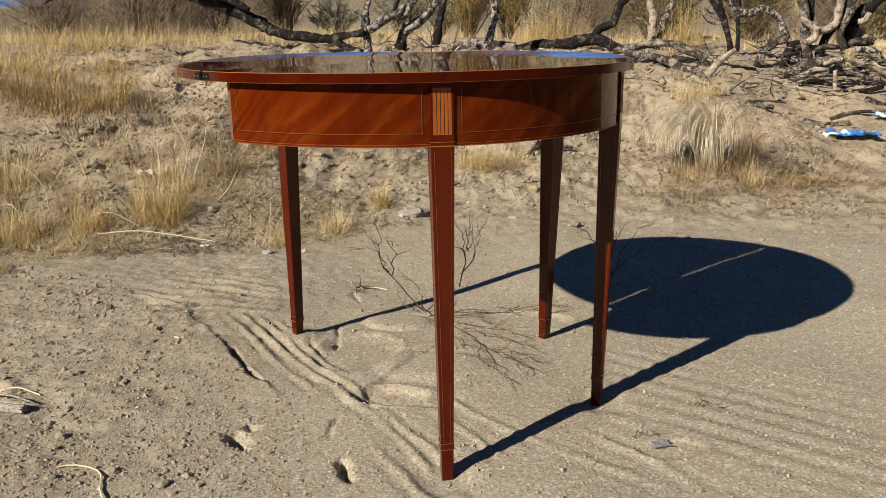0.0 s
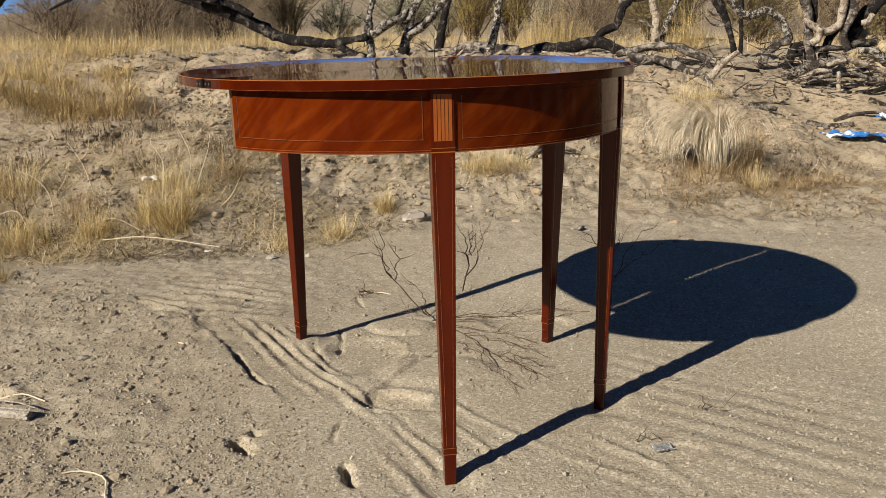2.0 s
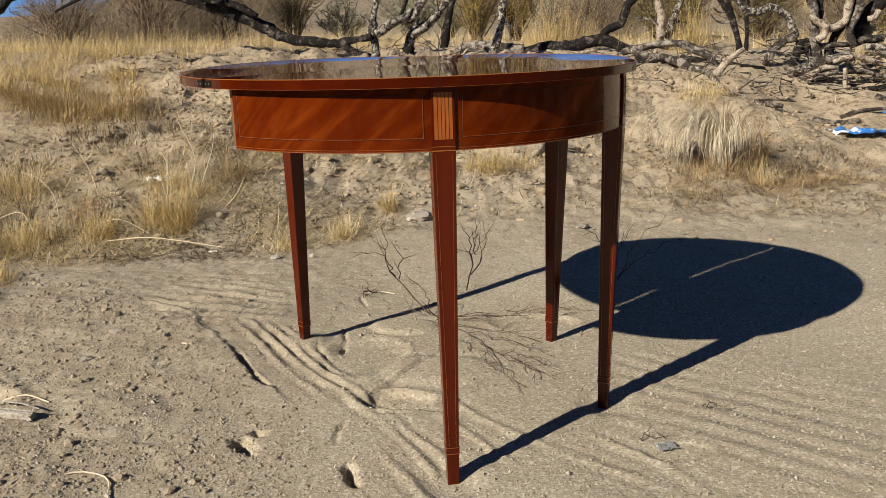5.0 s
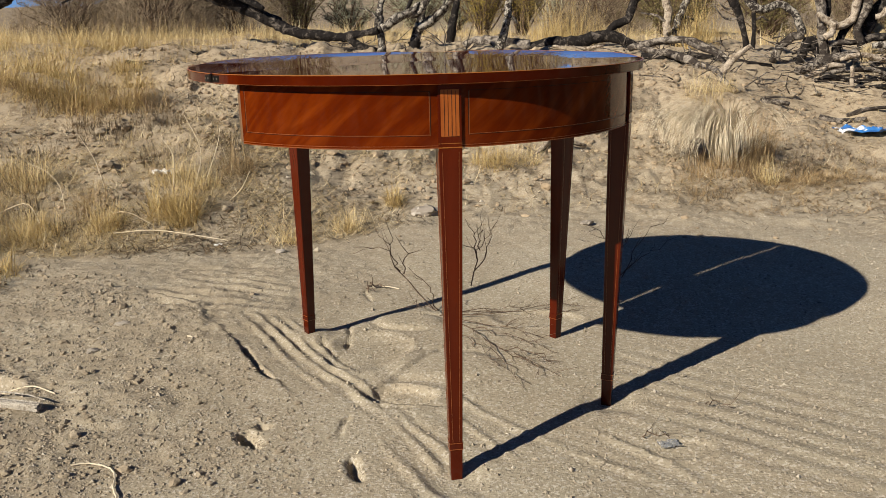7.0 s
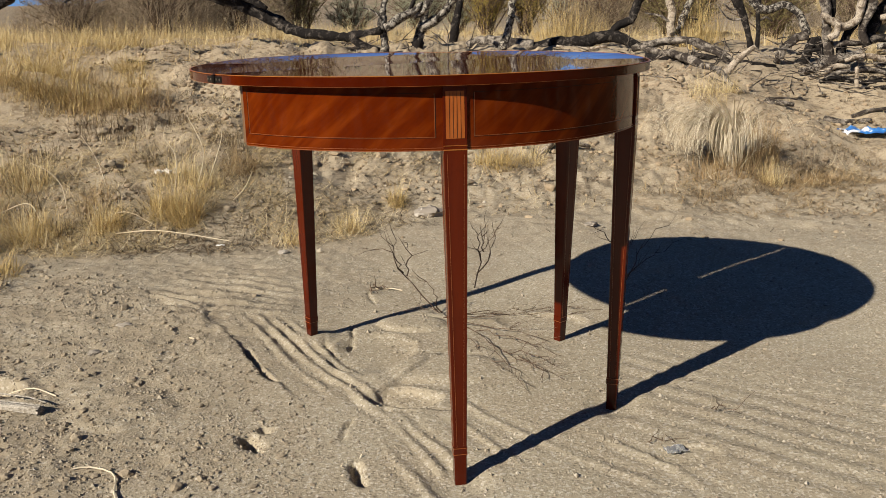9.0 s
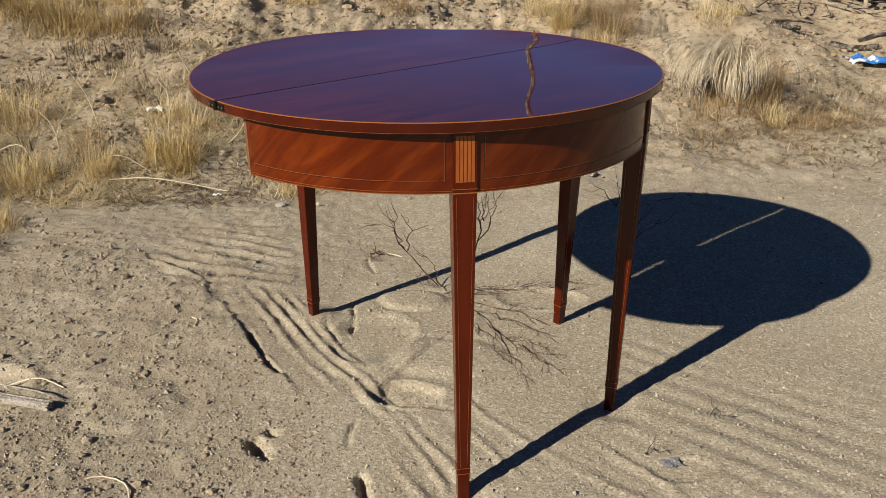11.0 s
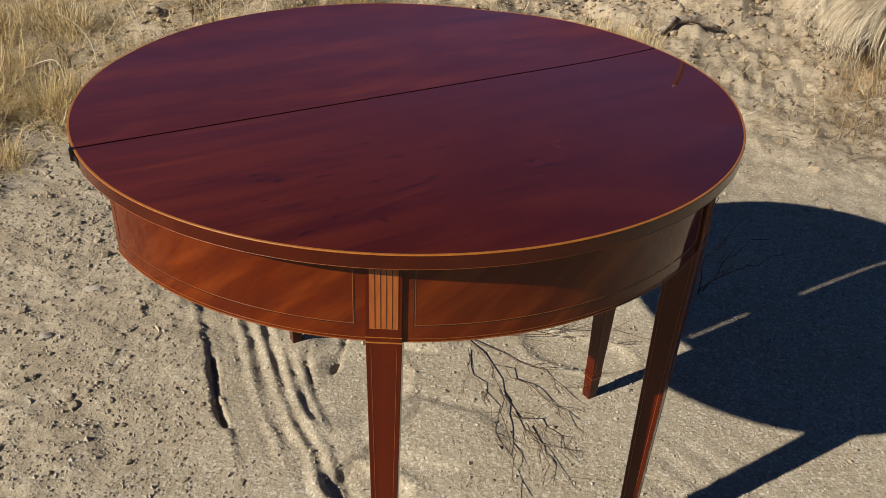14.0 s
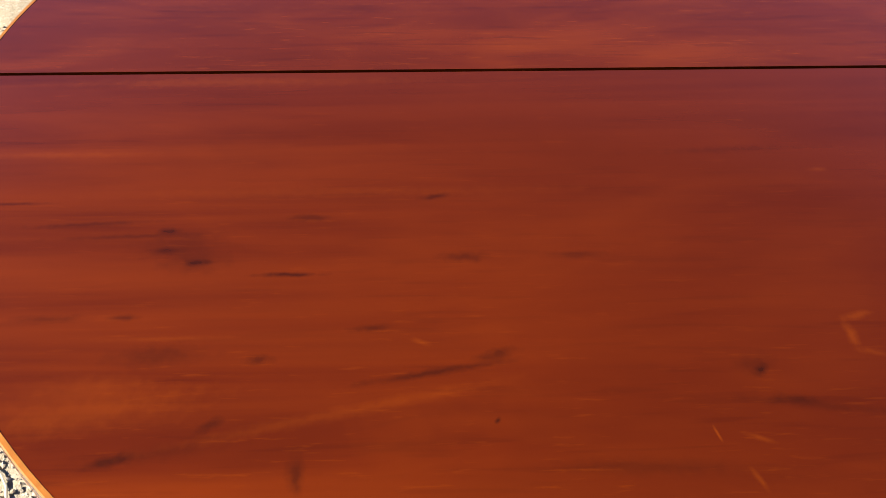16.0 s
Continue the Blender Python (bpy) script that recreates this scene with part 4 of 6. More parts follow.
wood_thing("dead_tree", "dead tree with twisted flaking limbs and a charred foot", "tree", [
    ("trunk", [(-0.68, 7.55, 0.54), (-0.66, 7.56, 0.64), (-0.64, 7.58, 0.73), (-0.62, 7.59, 0.80), (-0.60, 7.61, 0.89), (-0.57, 7.62, 1.00), (-0.53, 7.64, 1.12), (-0.50, 7.65, 1.30)], [0.049, 0.049, 0.046, 0.042, 0.034, 0.032, 0.030, 0.025], FLAKY),
    ("limb", [(-0.62, 7.53, 0.77), (-0.52, 7.53, 0.83), (-0.44, 7.53, 0.89), (-0.37, 7.53, 0.97), (-0.30, 7.53, 1.05), (-0.23, 7.53, 1.19)], [0.041, 0.039, 0.036, 0.034, 0.031, 0.024], FLAKY),
    ("limb", [(-0.74, 7.46, 0.91), (-0.70, 7.46, 0.89), (-0.64, 7.46, 0.88), (-0.58, 7.46, 0.92), (-0.53, 7.46, 1.00), (-0.47, 7.46, 1.09), (-0.41, 7.46, 1.24)], [0.014, 0.024, 0.026, 0.029, 0.029, 0.026, 0.019], FLAKY),
    ("limb", [(-0.71, 7.50, 0.92), (-0.68, 7.50, 0.98), (-0.65, 7.50, 1.05), (-0.60, 7.50, 1.16)], [0.015, 0.017, 0.017, 0.015], BURNT),
    ("charred_foot", [(-0.68, 7.54, 0.54), (-0.67, 7.54, 0.60), (-0.66, 7.54, 0.66)], [0.054, 0.054, 0.052], BURNT),
    ("side_twig", [(-0.93, 7.40, 0.86), (-0.99, 7.40, 0.92), (-1.08, 7.40, 0.95)], [0.010, 0.008, 0.006], FLAKY),
    ("side_twig", [(-0.39, 7.50, 0.95), (-0.40, 7.50, 1.03), (-0.38, 7.50, 1.12)], [0.011, 0.009, 0.007], FLAKY),
])
wood_thing("leaning_post", "dark charred dead trunk standing among golden grass", "tree", [
    ("trunk", [(-0.49, 8.90, 0.63), (-0.46, 8.90, 0.79), (-0.43, 8.90, 0.94), (-0.38, 8.90, 1.09), (-0.33, 8.90, 1.31)], [0.046, 0.046, 0.043, 0.040, 0.034], BURNT),
])
wood_thing("dead_tree", "slender bleached cholla skeleton leaning over a fallen log", "tree", [
    ("trunk", [(0.01, 7.93, 0.53), (0.05, 7.94, 0.64), (0.09, 7.96, 0.76), (0.11, 7.97, 0.86), (0.12, 7.99, 0.96), (0.14, 8.00, 1.06), (0.16, 8.02, 1.20), (0.20, 8.03, 1.48), (0.33, 8.02, 1.95), (0.29, 8.03, 2.20), (0.40, 8.04, 2.50), (0.37, 8.05, 2.85)], [0.041, 0.041, 0.038, 0.036, 0.036, 0.033, 0.031, 0.026, 0.026, 0.025, 0.024, 0.018], FLAKY),
    ("limb", [(0.12, 7.93, 0.86), (0.16, 7.93, 0.84), (0.19, 7.93, 0.80)], [0.020, 0.018, 0.010], FLAKY),
])
wood_thing("fallen_log", "long charred log lying along the crest of the bank", "log", [
    ("trunk", [(-0.31, 8.45, 0.64), (-0.13, 8.45, 0.63), (0.08, 8.45, 0.61), (0.29, 8.45, 0.60)], [0.071, 0.071, 0.071, 0.071], GREY_BARK),
    ("trunk", [(0.21, 8.45, 0.60), (0.47, 8.44, 0.61), (0.70, 8.43, 0.61), (0.88, 8.42, 0.65), (1.04, 8.42, 0.66), (1.18, 8.41, 0.61), (1.31, 8.40, 0.55)], [0.065, 0.062, 0.065, 0.062, 0.054, 0.049, 0.038], BURNT),
    ("limb", [(1.02, 8.44, 0.66), (1.05, 8.44, 0.74), (1.11, 8.44, 0.78), (1.19, 8.44, 0.82), (1.22, 8.44, 0.90), (1.24, 8.44, 0.97), (1.30, 8.44, 1.03), (1.38, 8.44, 1.17)], [0.046, 0.046, 0.044, 0.041, 0.038, 0.035, 0.033, 0.027], BURNT),
    ("splinter", [(0.51, 8.36, 0.54), (0.65, 8.36, 0.56), (0.80, 8.36, 0.56), (0.97, 8.36, 0.58)], [0.013, 0.019, 0.019, 0.011], PALE_BARK),
    ("limb", [(1.21, 8.50, 1.02), (1.32, 8.50, 1.04), (1.47, 8.50, 1.05), (1.62, 8.50, 1.10)], [0.022, 0.027, 0.028, 0.022], GREY_BARK),
])
wood_thing("dead_tree", "pale barked dead cholla trunks growing from one root", "tree", [
    ("trunk", [(1.64, 9.00, 0.51), (1.65, 9.00, 0.62), (1.62, 9.00, 0.75), (1.63, 9.00, 0.88), (1.60, 9.00, 1.00), (1.56, 9.00, 1.14)], [0.053, 0.050, 0.047, 0.044, 0.041, 0.035], PALE_BARK),
    ("trunk", [(1.66, 8.96, 0.53), (1.69, 8.96, 0.66), (1.72, 8.96, 0.79), (1.77, 8.96, 0.92), (1.86, 8.96, 1.11)], [0.047, 0.041, 0.038, 0.035, 0.029], FLAKY),
    ("root", [(1.53, 8.90, 0.53), (1.63, 8.90, 0.55), (1.77, 8.90, 0.51)], [0.040, 0.052, 0.041], BURNT),
    ("side_twig", [(1.62, 8.98, 0.77), (1.52, 8.98, 0.84), (1.37, 8.98, 0.87)], [0.018, 0.015, 0.009], GREY_BARK),
    ("side_twig", [(1.73, 8.98, 0.79), (1.80, 8.98, 0.82), (1.87, 8.98, 0.80)], [0.018, 0.015, 0.009], GREY_BARK),
])
wood_thing("dead_tree", "two thin charred trunks standing close together", "tree", [
    ("trunk", [(2.30, 8.58, 0.51), (2.27, 8.58, 0.63), (2.22, 8.58, 0.78), (2.16, 8.58, 0.92), (2.09, 8.58, 1.05), (2.01, 8.58, 1.23)], [0.034, 0.034, 0.037, 0.045, 0.051, 0.045], BURNT),
    ("trunk", [(2.34, 8.56, 0.51), (2.34, 8.56, 0.65), (2.33, 8.56, 0.82), (2.32, 8.56, 1.00), (2.32, 8.56, 1.22)], [0.028, 0.025, 0.025, 0.025, 0.023], BURNT),
    ("side_twig", [(2.21, 8.57, 0.80), (2.11, 8.57, 0.79), (2.04, 8.57, 0.83), (1.98, 8.57, 0.91)], [0.014, 0.011, 0.009, 0.008], GREY_BARK),
    ("side_twig", [(2.16, 8.57, 0.91), (2.09, 8.57, 0.88), (2.02, 8.57, 0.94)], [0.014, 0.011, 0.008], GREY_BARK),
    ("side_twig", [(2.34, 8.56, 0.77), (2.40, 8.56, 0.81), (2.46, 8.56, 0.77)], [0.011, 0.010, 0.008], GREY_BARK),
])
wood_thing("arched_limb", "dead limb arching over and back to the sand, half charred", "branch", [
    ("limb", [(2.52, 7.71, 0.66), (2.49, 7.71, 0.74), (2.46, 7.71, 0.81), (2.41, 7.71, 0.86), (2.32, 7.71, 0.90), (2.24, 7.71, 0.88), (2.16, 7.71, 0.87), (2.10, 7.71, 0.91), (2.04, 7.71, 0.98), (1.97, 7.71, 1.10)], [0.041, 0.039, 0.038, 0.038, 0.038, 0.038, 0.036, 0.033, 0.030, 0.025], FLAKY),
    ("limb", [(2.52, 7.70, 0.66), (2.44, 7.70, 0.64), (2.36, 7.70, 0.58), (2.32, 7.70, 0.51), (2.29, 7.70, 0.42)], [0.046, 0.044, 0.043, 0.041, 0.036], GREY_BARK),
    ("charred_foot", [(2.51, 7.71, 0.66), (2.57, 7.71, 0.62), (2.62, 7.71, 0.56), (2.66, 7.71, 0.50)], [0.046, 0.049, 0.041, 0.036], BURNT),
])
wood_thing("fallen_limb", "forked grey limb sprawling down the sandy bank", "branch", [
    ("limb", [(1.17, 7.60, 0.60), (1.28, 7.38, 0.56), (1.42, 7.17, 0.54), (1.53, 6.95, 0.45), (1.63, 6.73, 0.37), (1.68, 6.52, 0.32), (1.72, 6.30, 0.28)], [0.023, 0.030, 0.037, 0.040, 0.035, 0.027, 0.020], GREY_BARK),
    ("limb", [(1.65, 6.85, 0.36), (1.70, 6.82, 0.42), (1.76, 6.80, 0.50), (1.82, 6.77, 0.56), (1.89, 6.75, 0.61)], [0.029, 0.029, 0.026, 0.023, 0.018], PALE_BARK),
    ("limb", [(1.13, 7.75, 0.57), (1.30, 7.68, 0.62), (1.48, 7.62, 0.64), (1.63, 7.55, 0.63), (1.74, 7.48, 0.58), (1.83, 7.42, 0.52), (1.88, 7.35, 0.48)], [0.028, 0.032, 0.031, 0.030, 0.027, 0.025, 0.019], GREY_BARK),
    ("limb", [(1.58, 7.55, 0.62), (1.68, 7.45, 0.57), (1.76, 7.35, 0.53), (1.82, 7.25, 0.46)], [0.019, 0.019, 0.019, 0.015], GREY_BARK),
    ("limb", [(1.19, 7.35, 0.53), (1.38, 7.28, 0.47), (1.52, 7.22, 0.48), (1.69, 7.15, 0.42)], [0.026, 0.026, 0.024, 0.018], BURNT),
    ("limb", [(1.57, 7.50, 0.53), (1.76, 7.43, 0.50), (1.95, 7.37, 0.47), (2.19, 7.30, 0.44)], [0.023, 0.023, 0.022, 0.015], BURNT),
    ("side_twig", [(1.52, 7.30, 0.48), (1.56, 7.30, 0.56), (1.54, 7.30, 0.60)], [0.010, 0.008, 0.006], GREY_BARK),
])
wood_thing("brush_pile", "tangle of broken grey limbs heaped on the bank", "branch", [
    ("limb", [(2.37, 7.30, 0.39), (2.48, 7.32, 0.42), (2.61, 7.34, 0.47), (2.74, 7.36, 0.50), (2.89, 7.38, 0.53), (3.15, 7.40, 0.54)], [0.031, 0.039, 0.043, 0.040, 0.036, 0.033], GREY_BARK),
    ("limb", [(2.39, 7.13, 0.36), (2.48, 7.13, 0.39), (2.57, 7.13, 0.44), (2.68, 7.13, 0.44)], [0.019, 0.023, 0.023, 0.019], PALE_BARK),
    ("limb", [(2.65, 6.84, 0.23), (2.64, 6.84, 0.34), (2.63, 6.84, 0.45)], [0.015, 0.018, 0.017], PALE_BARK),
    ("limb", [(2.43, 7.00, 0.34), (2.57, 7.00, 0.36), (2.73, 7.00, 0.32), (2.90, 7.00, 0.32), (3.10, 7.00, 0.33)], [0.022, 0.026, 0.025, 0.023, 0.023], BURNT),
    ("limb", [(2.85, 7.10, 0.58), (2.93, 7.10, 0.59), (2.99, 7.10, 0.56), (3.08, 7.10, 0.47)], [0.023, 0.027, 0.027, 0.026], FLAKY),
    ("limb", [(2.89, 7.50, 0.60), (3.01, 7.50, 0.63), (3.17, 7.50, 0.64), (3.40, 7.50, 0.65)], [0.029, 0.033, 0.033, 0.029], BURNT),
    ("limb", [(2.65, 7.45, 0.59), (2.76, 7.45, 0.60), (2.86, 7.45, 0.60)], [0.024, 0.024, 0.020], GREY_BARK),
    ("limb", [(2.48, 7.05, 0.37), (2.64, 7.05, 0.41), (2.82, 7.05, 0.41), (3.03, 7.05, 0.36)], [0.019, 0.023, 0.023, 0.019], GREY_BARK),
    ("limb", [(2.58, 6.95, 0.49), (2.66, 6.95, 0.52), (2.78, 6.95, 0.52), (2.94, 6.95, 0.46), (3.07, 6.95, 0.40)], [0.015, 0.022, 0.022, 0.019, 0.019], PALE_BARK),
    ("limb", [(2.69, 6.80, 0.26), (2.80, 6.80, 0.30), (2.96, 6.80, 0.33)], [0.018, 0.022, 0.022], BURNT),
    ("limb", [(2.77, 6.60, 0.27), (2.83, 6.60, 0.23), (2.91, 6.60, 0.17)], [0.018, 0.022, 0.022], GREY_BARK),
    ("limb", [(2.39, 7.50, 0.52), (2.50, 7.50, 0.54), (2.58, 7.50, 0.56)], [0.012, 0.014, 0.012], BURNT),
])
cholla = wood_thing("cholla", "old branching cholla with pale spiny joints over bare limbs", "cactus", [
    ("trunk", [(2.65, 7.50, 0.47), (2.63, 7.50, 0.57), (2.60, 7.50, 0.68), (2.60, 7.50, 0.78), (2.57, 7.50, 0.91), (2.51, 7.50, 1.07)], [0.050, 0.048, 0.045, 0.040, 0.040, 0.035], GREY_BARK),
    ("limb", [(2.53, 7.42, 0.82), (2.60, 7.42, 0.78), (2.69, 7.42, 0.73), (2.76, 7.42, 0.74), (2.81, 7.42, 0.80), (2.82, 7.42, 0.90), (2.83, 7.42, 1.05)], [0.025, 0.032, 0.037, 0.038, 0.035, 0.035, 0.030], PALE_BARK),
    ("limb", [(2.73, 7.50, 0.52), (2.74, 7.50, 0.61), (2.77, 7.50, 0.69), (2.82, 7.50, 0.78), (2.86, 7.50, 0.88), (2.90, 7.50, 1.03)], [0.045, 0.043, 0.043, 0.046, 0.046, 0.041], BURNT),
    ("limb", [(2.90, 7.44, 0.58), (2.85, 7.44, 0.68), (2.87, 7.44, 0.78), (2.90, 7.44, 0.86), (2.90, 7.44, 1.03)], [0.040, 0.038, 0.040, 0.045, 0.045], GREY_BARK),
    ("limb", [(2.95, 7.55, 0.62), (2.97, 7.55, 0.74), (3.01, 7.55, 0.83), (3.10, 7.55, 0.92), (3.25, 7.55, 1.04)], [0.051, 0.062, 0.067, 0.062, 0.052], BURNT),
    ("limb", [(2.59, 7.40, 0.64), (2.65, 7.40, 0.68), (2.66, 7.40, 0.75)], [0.030, 0.030, 0.030], PALE_BARK),
    ("limb", [(2.62, 7.55, 0.73), (2.64, 7.55, 0.84), (2.64, 7.55, 0.96), (2.65, 7.55, 1.08)], [0.035, 0.035, 0.030, 0.025], BURNT),
    ("limb", [(2.96, 7.40, 0.79), (3.01, 7.40, 0.80), (3.04, 7.40, 0.85)], [0.025, 0.028, 0.025], PALE_BARK),
])


def spiny_joint(p, q, r, n, seed):
    """A cholla joint: a core with short spines standing out all round."""
    rnd = random.Random(seed)
    p, q = Vector(p), Vector(q)
    bm = bmesh.new()
    tube(bm, [p, p.lerp(q, 0.3), p.lerp(q, 0.7), q], [r * 0.45, r * 0.6, r * 0.6, r * 0.3], 8, 0.1, rnd)
    for _ in range(n):
        c = p.lerp(q, rnd.random())
        d = Vector((rnd.gauss(0, 1), rnd.gauss(0, 1), rnd.gauss(0.3, 1))).normalized()
        s = d.cross(Vector((rnd.random(), rnd.random(), rnd.random()))).normalized() * 0.0035
        a = c + d * r * 0.4
        b = c + d * r * rnd.uniform(0.8, 1.3)
        bm.faces.new([bm.verts.new(a - s), bm.verts.new(a + s), bm.verts.new(b)])
    return bm


JOINTS = [((2.62, 7.7, 0.86), (2.58, 7.66, 1.02), 0.065), ((2.78, 7.7, 1.0), (2.84, 7.66, 1.14), 0.07), ((2.97, 7.7, 0.94), (2.93, 7.66, 1.08), 0.06), ((3.05, 7.66, 0.72), (3.12, 7.6, 0.62), 0.07), ((3.15, 7.5, 0.62), (3.28, 7.4, 0.55), 0.09),
          ((3.30, 7.4, 0.55), (3.42, 7.3, 0.46), 0.09), ((3.02, 7.2, 0.52), (3.12, 7.1, 0.44), 0.08), ((2.92, 7.3, 0.54), (2.84, 7.2, 0.50), 0.07), ((3.18, 7.0, 0.40), (3.3, 6.9, 0.34), 0.09), ((2.50, 7.72, 1.02), (2.44, 7.7, 1.16), 0.06), ((3.2, 7.75, 1.0), (3.3, 7.7, 1.12), 0.07)]
for k, (p, q, r) in enumerate(JOINTS):
    rel = cholla.location
    part("spiny_joint", spiny_joint(Vector(p) - rel, Vector(q) - rel, r, 420, 500 + k), SPINE, cholla, "pale straw-coloured spines")

wood_thing("broken_limb", "short dark broken limb half sunk in the sand", "branch", [
    ("limb", [(x, y, ground_z(x, y) + 0.012) for x, y in ((2.20, 6.12), (2.34, 6.10), (2.50, 6.14))], [0.8 * 0.030, 0.8 * 0.028], GREY_BARK),
    ("limb", [(x, y, ground_z(x, y) + h) for x, y, h in ((2.44, 6.31, 0.01), (2.58, 6.31, 0.015), (2.80, 6.33, 0.03))], [0.8 * 0.024, 0.8 * 0.014], GREY_BARK)])
wood_thing("wood_chunk", "dark weathered chunk of wood lying on sand", "wood", [
    ("chunk", [(1.84, 6.22, 0.27), (1.94, 6.2, 0.262), (2.02, 6.18, 0.25)], [0.8 * 0.028, 0.8 * 0.02], GREY_BARK),
    ("splinter", [(1.86, 6.26, 0.285), (2.0, 6.27, 0.285), (2.12, 6.25, 0.27)], [0.8 * 0.012, 0.8 * 0.006], GREY_BARK)])
wood_thing("driftwood", "bleached piece of split wood lying at the foot of the bank", "wood", [
    ("chunk", [(x, y, ground_z(x, y) + 0.022) for x, y in ((0.36, 4.76), (0.44, 4.82), (0.53, 4.87), (0.61, 4.91))], [0.020, 0.013], PALE_BARK),
    ("splinter", [(x, y, ground_z(x, y) + h) for x, y, h in ((0.34, 4.70, 0.008), (0.375, 4.745, 0.03), (0.42, 4.80, 0.05))], [0.006, 0.018], PALE_BARK)])
wood_thing("dead_branch", "dark bare branch reaching in over dry grass", "branch", [
    ("limb", [(-4.15, 6.50, 0.64), (-3.91, 6.50, 0.86), (-3.73, 6.50, 0.97), (-3.57, 6.50, 1.05), (-3.49, 6.50, 1.11), (-3.40, 6.50, 1.16), (-3.28, 6.50, 1.25), (-3.13, 6.50, 1.44), (-2.96, 6.50, 1.63), (-2.76, 6.50, 1.85)], [0.055, 0.050, 0.044, 0.044, 0.039, 0.034, 0.031, 0.028, 0.023, 0.019], BURNT),
    ("limb", [(-2.96, 6.51, 1.63), (-2.81, 6.52, 1.47), (-2.76, 6.52, 1.27), (-2.88, 6.52, 1.13), (-2.97, 6.52, 1.09), (-3.05, 6.52, 1.06), (-3.14, 6.52, 1.02)], [0.021, 0.019, 0.016, 0.014, 0.014, 0.014, 0.009], BURNT),
])
wood_thing("charred_stick", "charred stick lying on the crest of the bank", "stick", [
    ("limb", [(-2.59, 6.30, 0.58), (-2.48, 6.30, 0.55), (-2.37, 6.30, 0.56), (-2.25, 6.30, 0.56), (-2.15, 6.30, 0.56)], [0.020, 0.024, 0.024, 0.022, 0.015], BURNT),
], "charred sticks")
wood_thing("charred_stick", "thin charred stick lying on the crest of the bank", "stick", [
    ("limb", [(-2.34, 6.75, 0.55), (-2.25, 6.78, 0.56), (-2.15, 6.82, 0.57), (-2.09, 6.85, 0.59)], [0.014, 0.019, 0.021, 0.012], BURNT),
], "charred sticks")
# the broken plank
def plank():
    ob = thing("broken_plank", pose(-0.872, 1.930, ground_z(-0.82, 1.92) + 0.009, 4, -1, -11), "split grey plank end lying on the sand", "plank")
    bm = bmesh.new()
    box(bm, -0.22, 0.105, -0.010, 0.011, -0.006, 0.008, 0.002)
    rnd = random.Random(4)
    bmesh.ops.subdivide_edges(bm, edges=bm.edges, cuts=4)
    for v in bm.verts:
        v.co += Vector((rnd.uniform(-0.012, 0.01) if v.co.x > 0.1 else 0, rnd.uniform(-1, 1) * 0.0013, rnd.uniform(-1, 1) * 0.0013))
    part("board", bm, BLEACHED, ob)
    bm = bmesh.new()
    tube(bm, [(-0.2, 0.03, 0.008), (-0.06, 0.04, 0.006), (0.05, 0.035, 0.008), (0.1, 0.03, 0.002)], [0.002, 0.002, 0.0018, 0.0014], 6, 0.1)
    part("splinter", bm, BLEACHED, ob)


plank()


# thin broken twigs among the dead limbs
bm = bmesh.new()
rnd = random.Random(77)
for _ in range(420):
    u = rnd.random()
    if u < 0.6:
        p = Vector((rnd.uniform(2.2, 3.6), rnd.uniform(6.6, 7.9), 0))
    elif u < 0.85:
        p = Vector((rnd.uniform(1.1, 2.1), rnd.uniform(6.4, 8.4), 0))
    else:
        p = Vector((rnd.uniform(-1.6, 1.2), rnd.uniform(7.2, 8.8), 0))
    p.z = float(lie(p.x, p.y)) + (rnd.uniform(0, 0.22) if u < 0.5 else rnd.uniform(0, 0.04))
    d = Vector((rnd.gauss(0, 1), rnd.gauss(0, 1), abs(rnd.gauss(0.1, 0.35)))).normalized()
    ln = rnd.uniform(0.06, 0.3)
    q = p + d * ln * 0.5 + Vector((rnd.uniform(-1, 1), rnd.uniform(-1, 1), rnd.uniform(-1, 1))) * 0.02
    tube(bm, [p, q, p + d * ln], [0.005, 0.004, 0.002], 4, 0.1, rnd)
tagged(part("brushwood", bm, GREY_BARK), "thin broken grey twigs among dead limbs", "twigs", kind="stuff")

# ---- dry weeds ----
def weed(name, label, stems, mat, seed, forks=3, r=0.0021):
    foot = Vector(stems[0][0])
    rnd = random.Random(seed)
    ob = thing(name, Matrix.Translation(foot), label, "weed")
    for line in stems:
        pts = [Vector(p) - foot for p in smooth_line(line, 9)]
        for k in range(1, len(pts)):
            pts[k] += Vector((rnd.uniform(-1, 1), rnd.uniform(-1, 1), rnd.uniform(-0.5, 1))) * 0.009
        bm = bmesh.new()
        tube(bm, pts, [r * (1 - 0.65 * k / 8) for k in range(9)], 5, 0.12, rnd)
        stem = part("stem", bm, mat, ob)
        bm = bmesh.new()
        for _ in range(forks):
            k = rnd.randint(2, 8)
            d = (pts[k] - pts[k - 1]).normalized()
            side = d.cross(Vector((rnd.gauss(0, 1), rnd.gauss(0, 1), rnd.gauss(0, 1)))).normalized()
            ln = rnd.uniform(0.03, 0.085)
            a = pts[k]
            b = a + (d + side * rnd.uniform(0.5, 1.1)).normalized() * ln * 0.55
            c = b + (d + side * rnd.uniform(0.1, 0.7) + Vector((0, 0, 0.1))).normalized() * ln * 0.5
            low = -foot.z + ground_z(*(foot + c).xy) + 0.003
            c.z = max(c.z, low)
            b.z = max(b.z, low)
            tube(bm, [a, b, c], [r * 0.5, r * 0.38, r * 0.2], 4, 0.1, rnd)
        tagged(part("side_twig", bm, mat, stem), kind="stuff")
    return ob


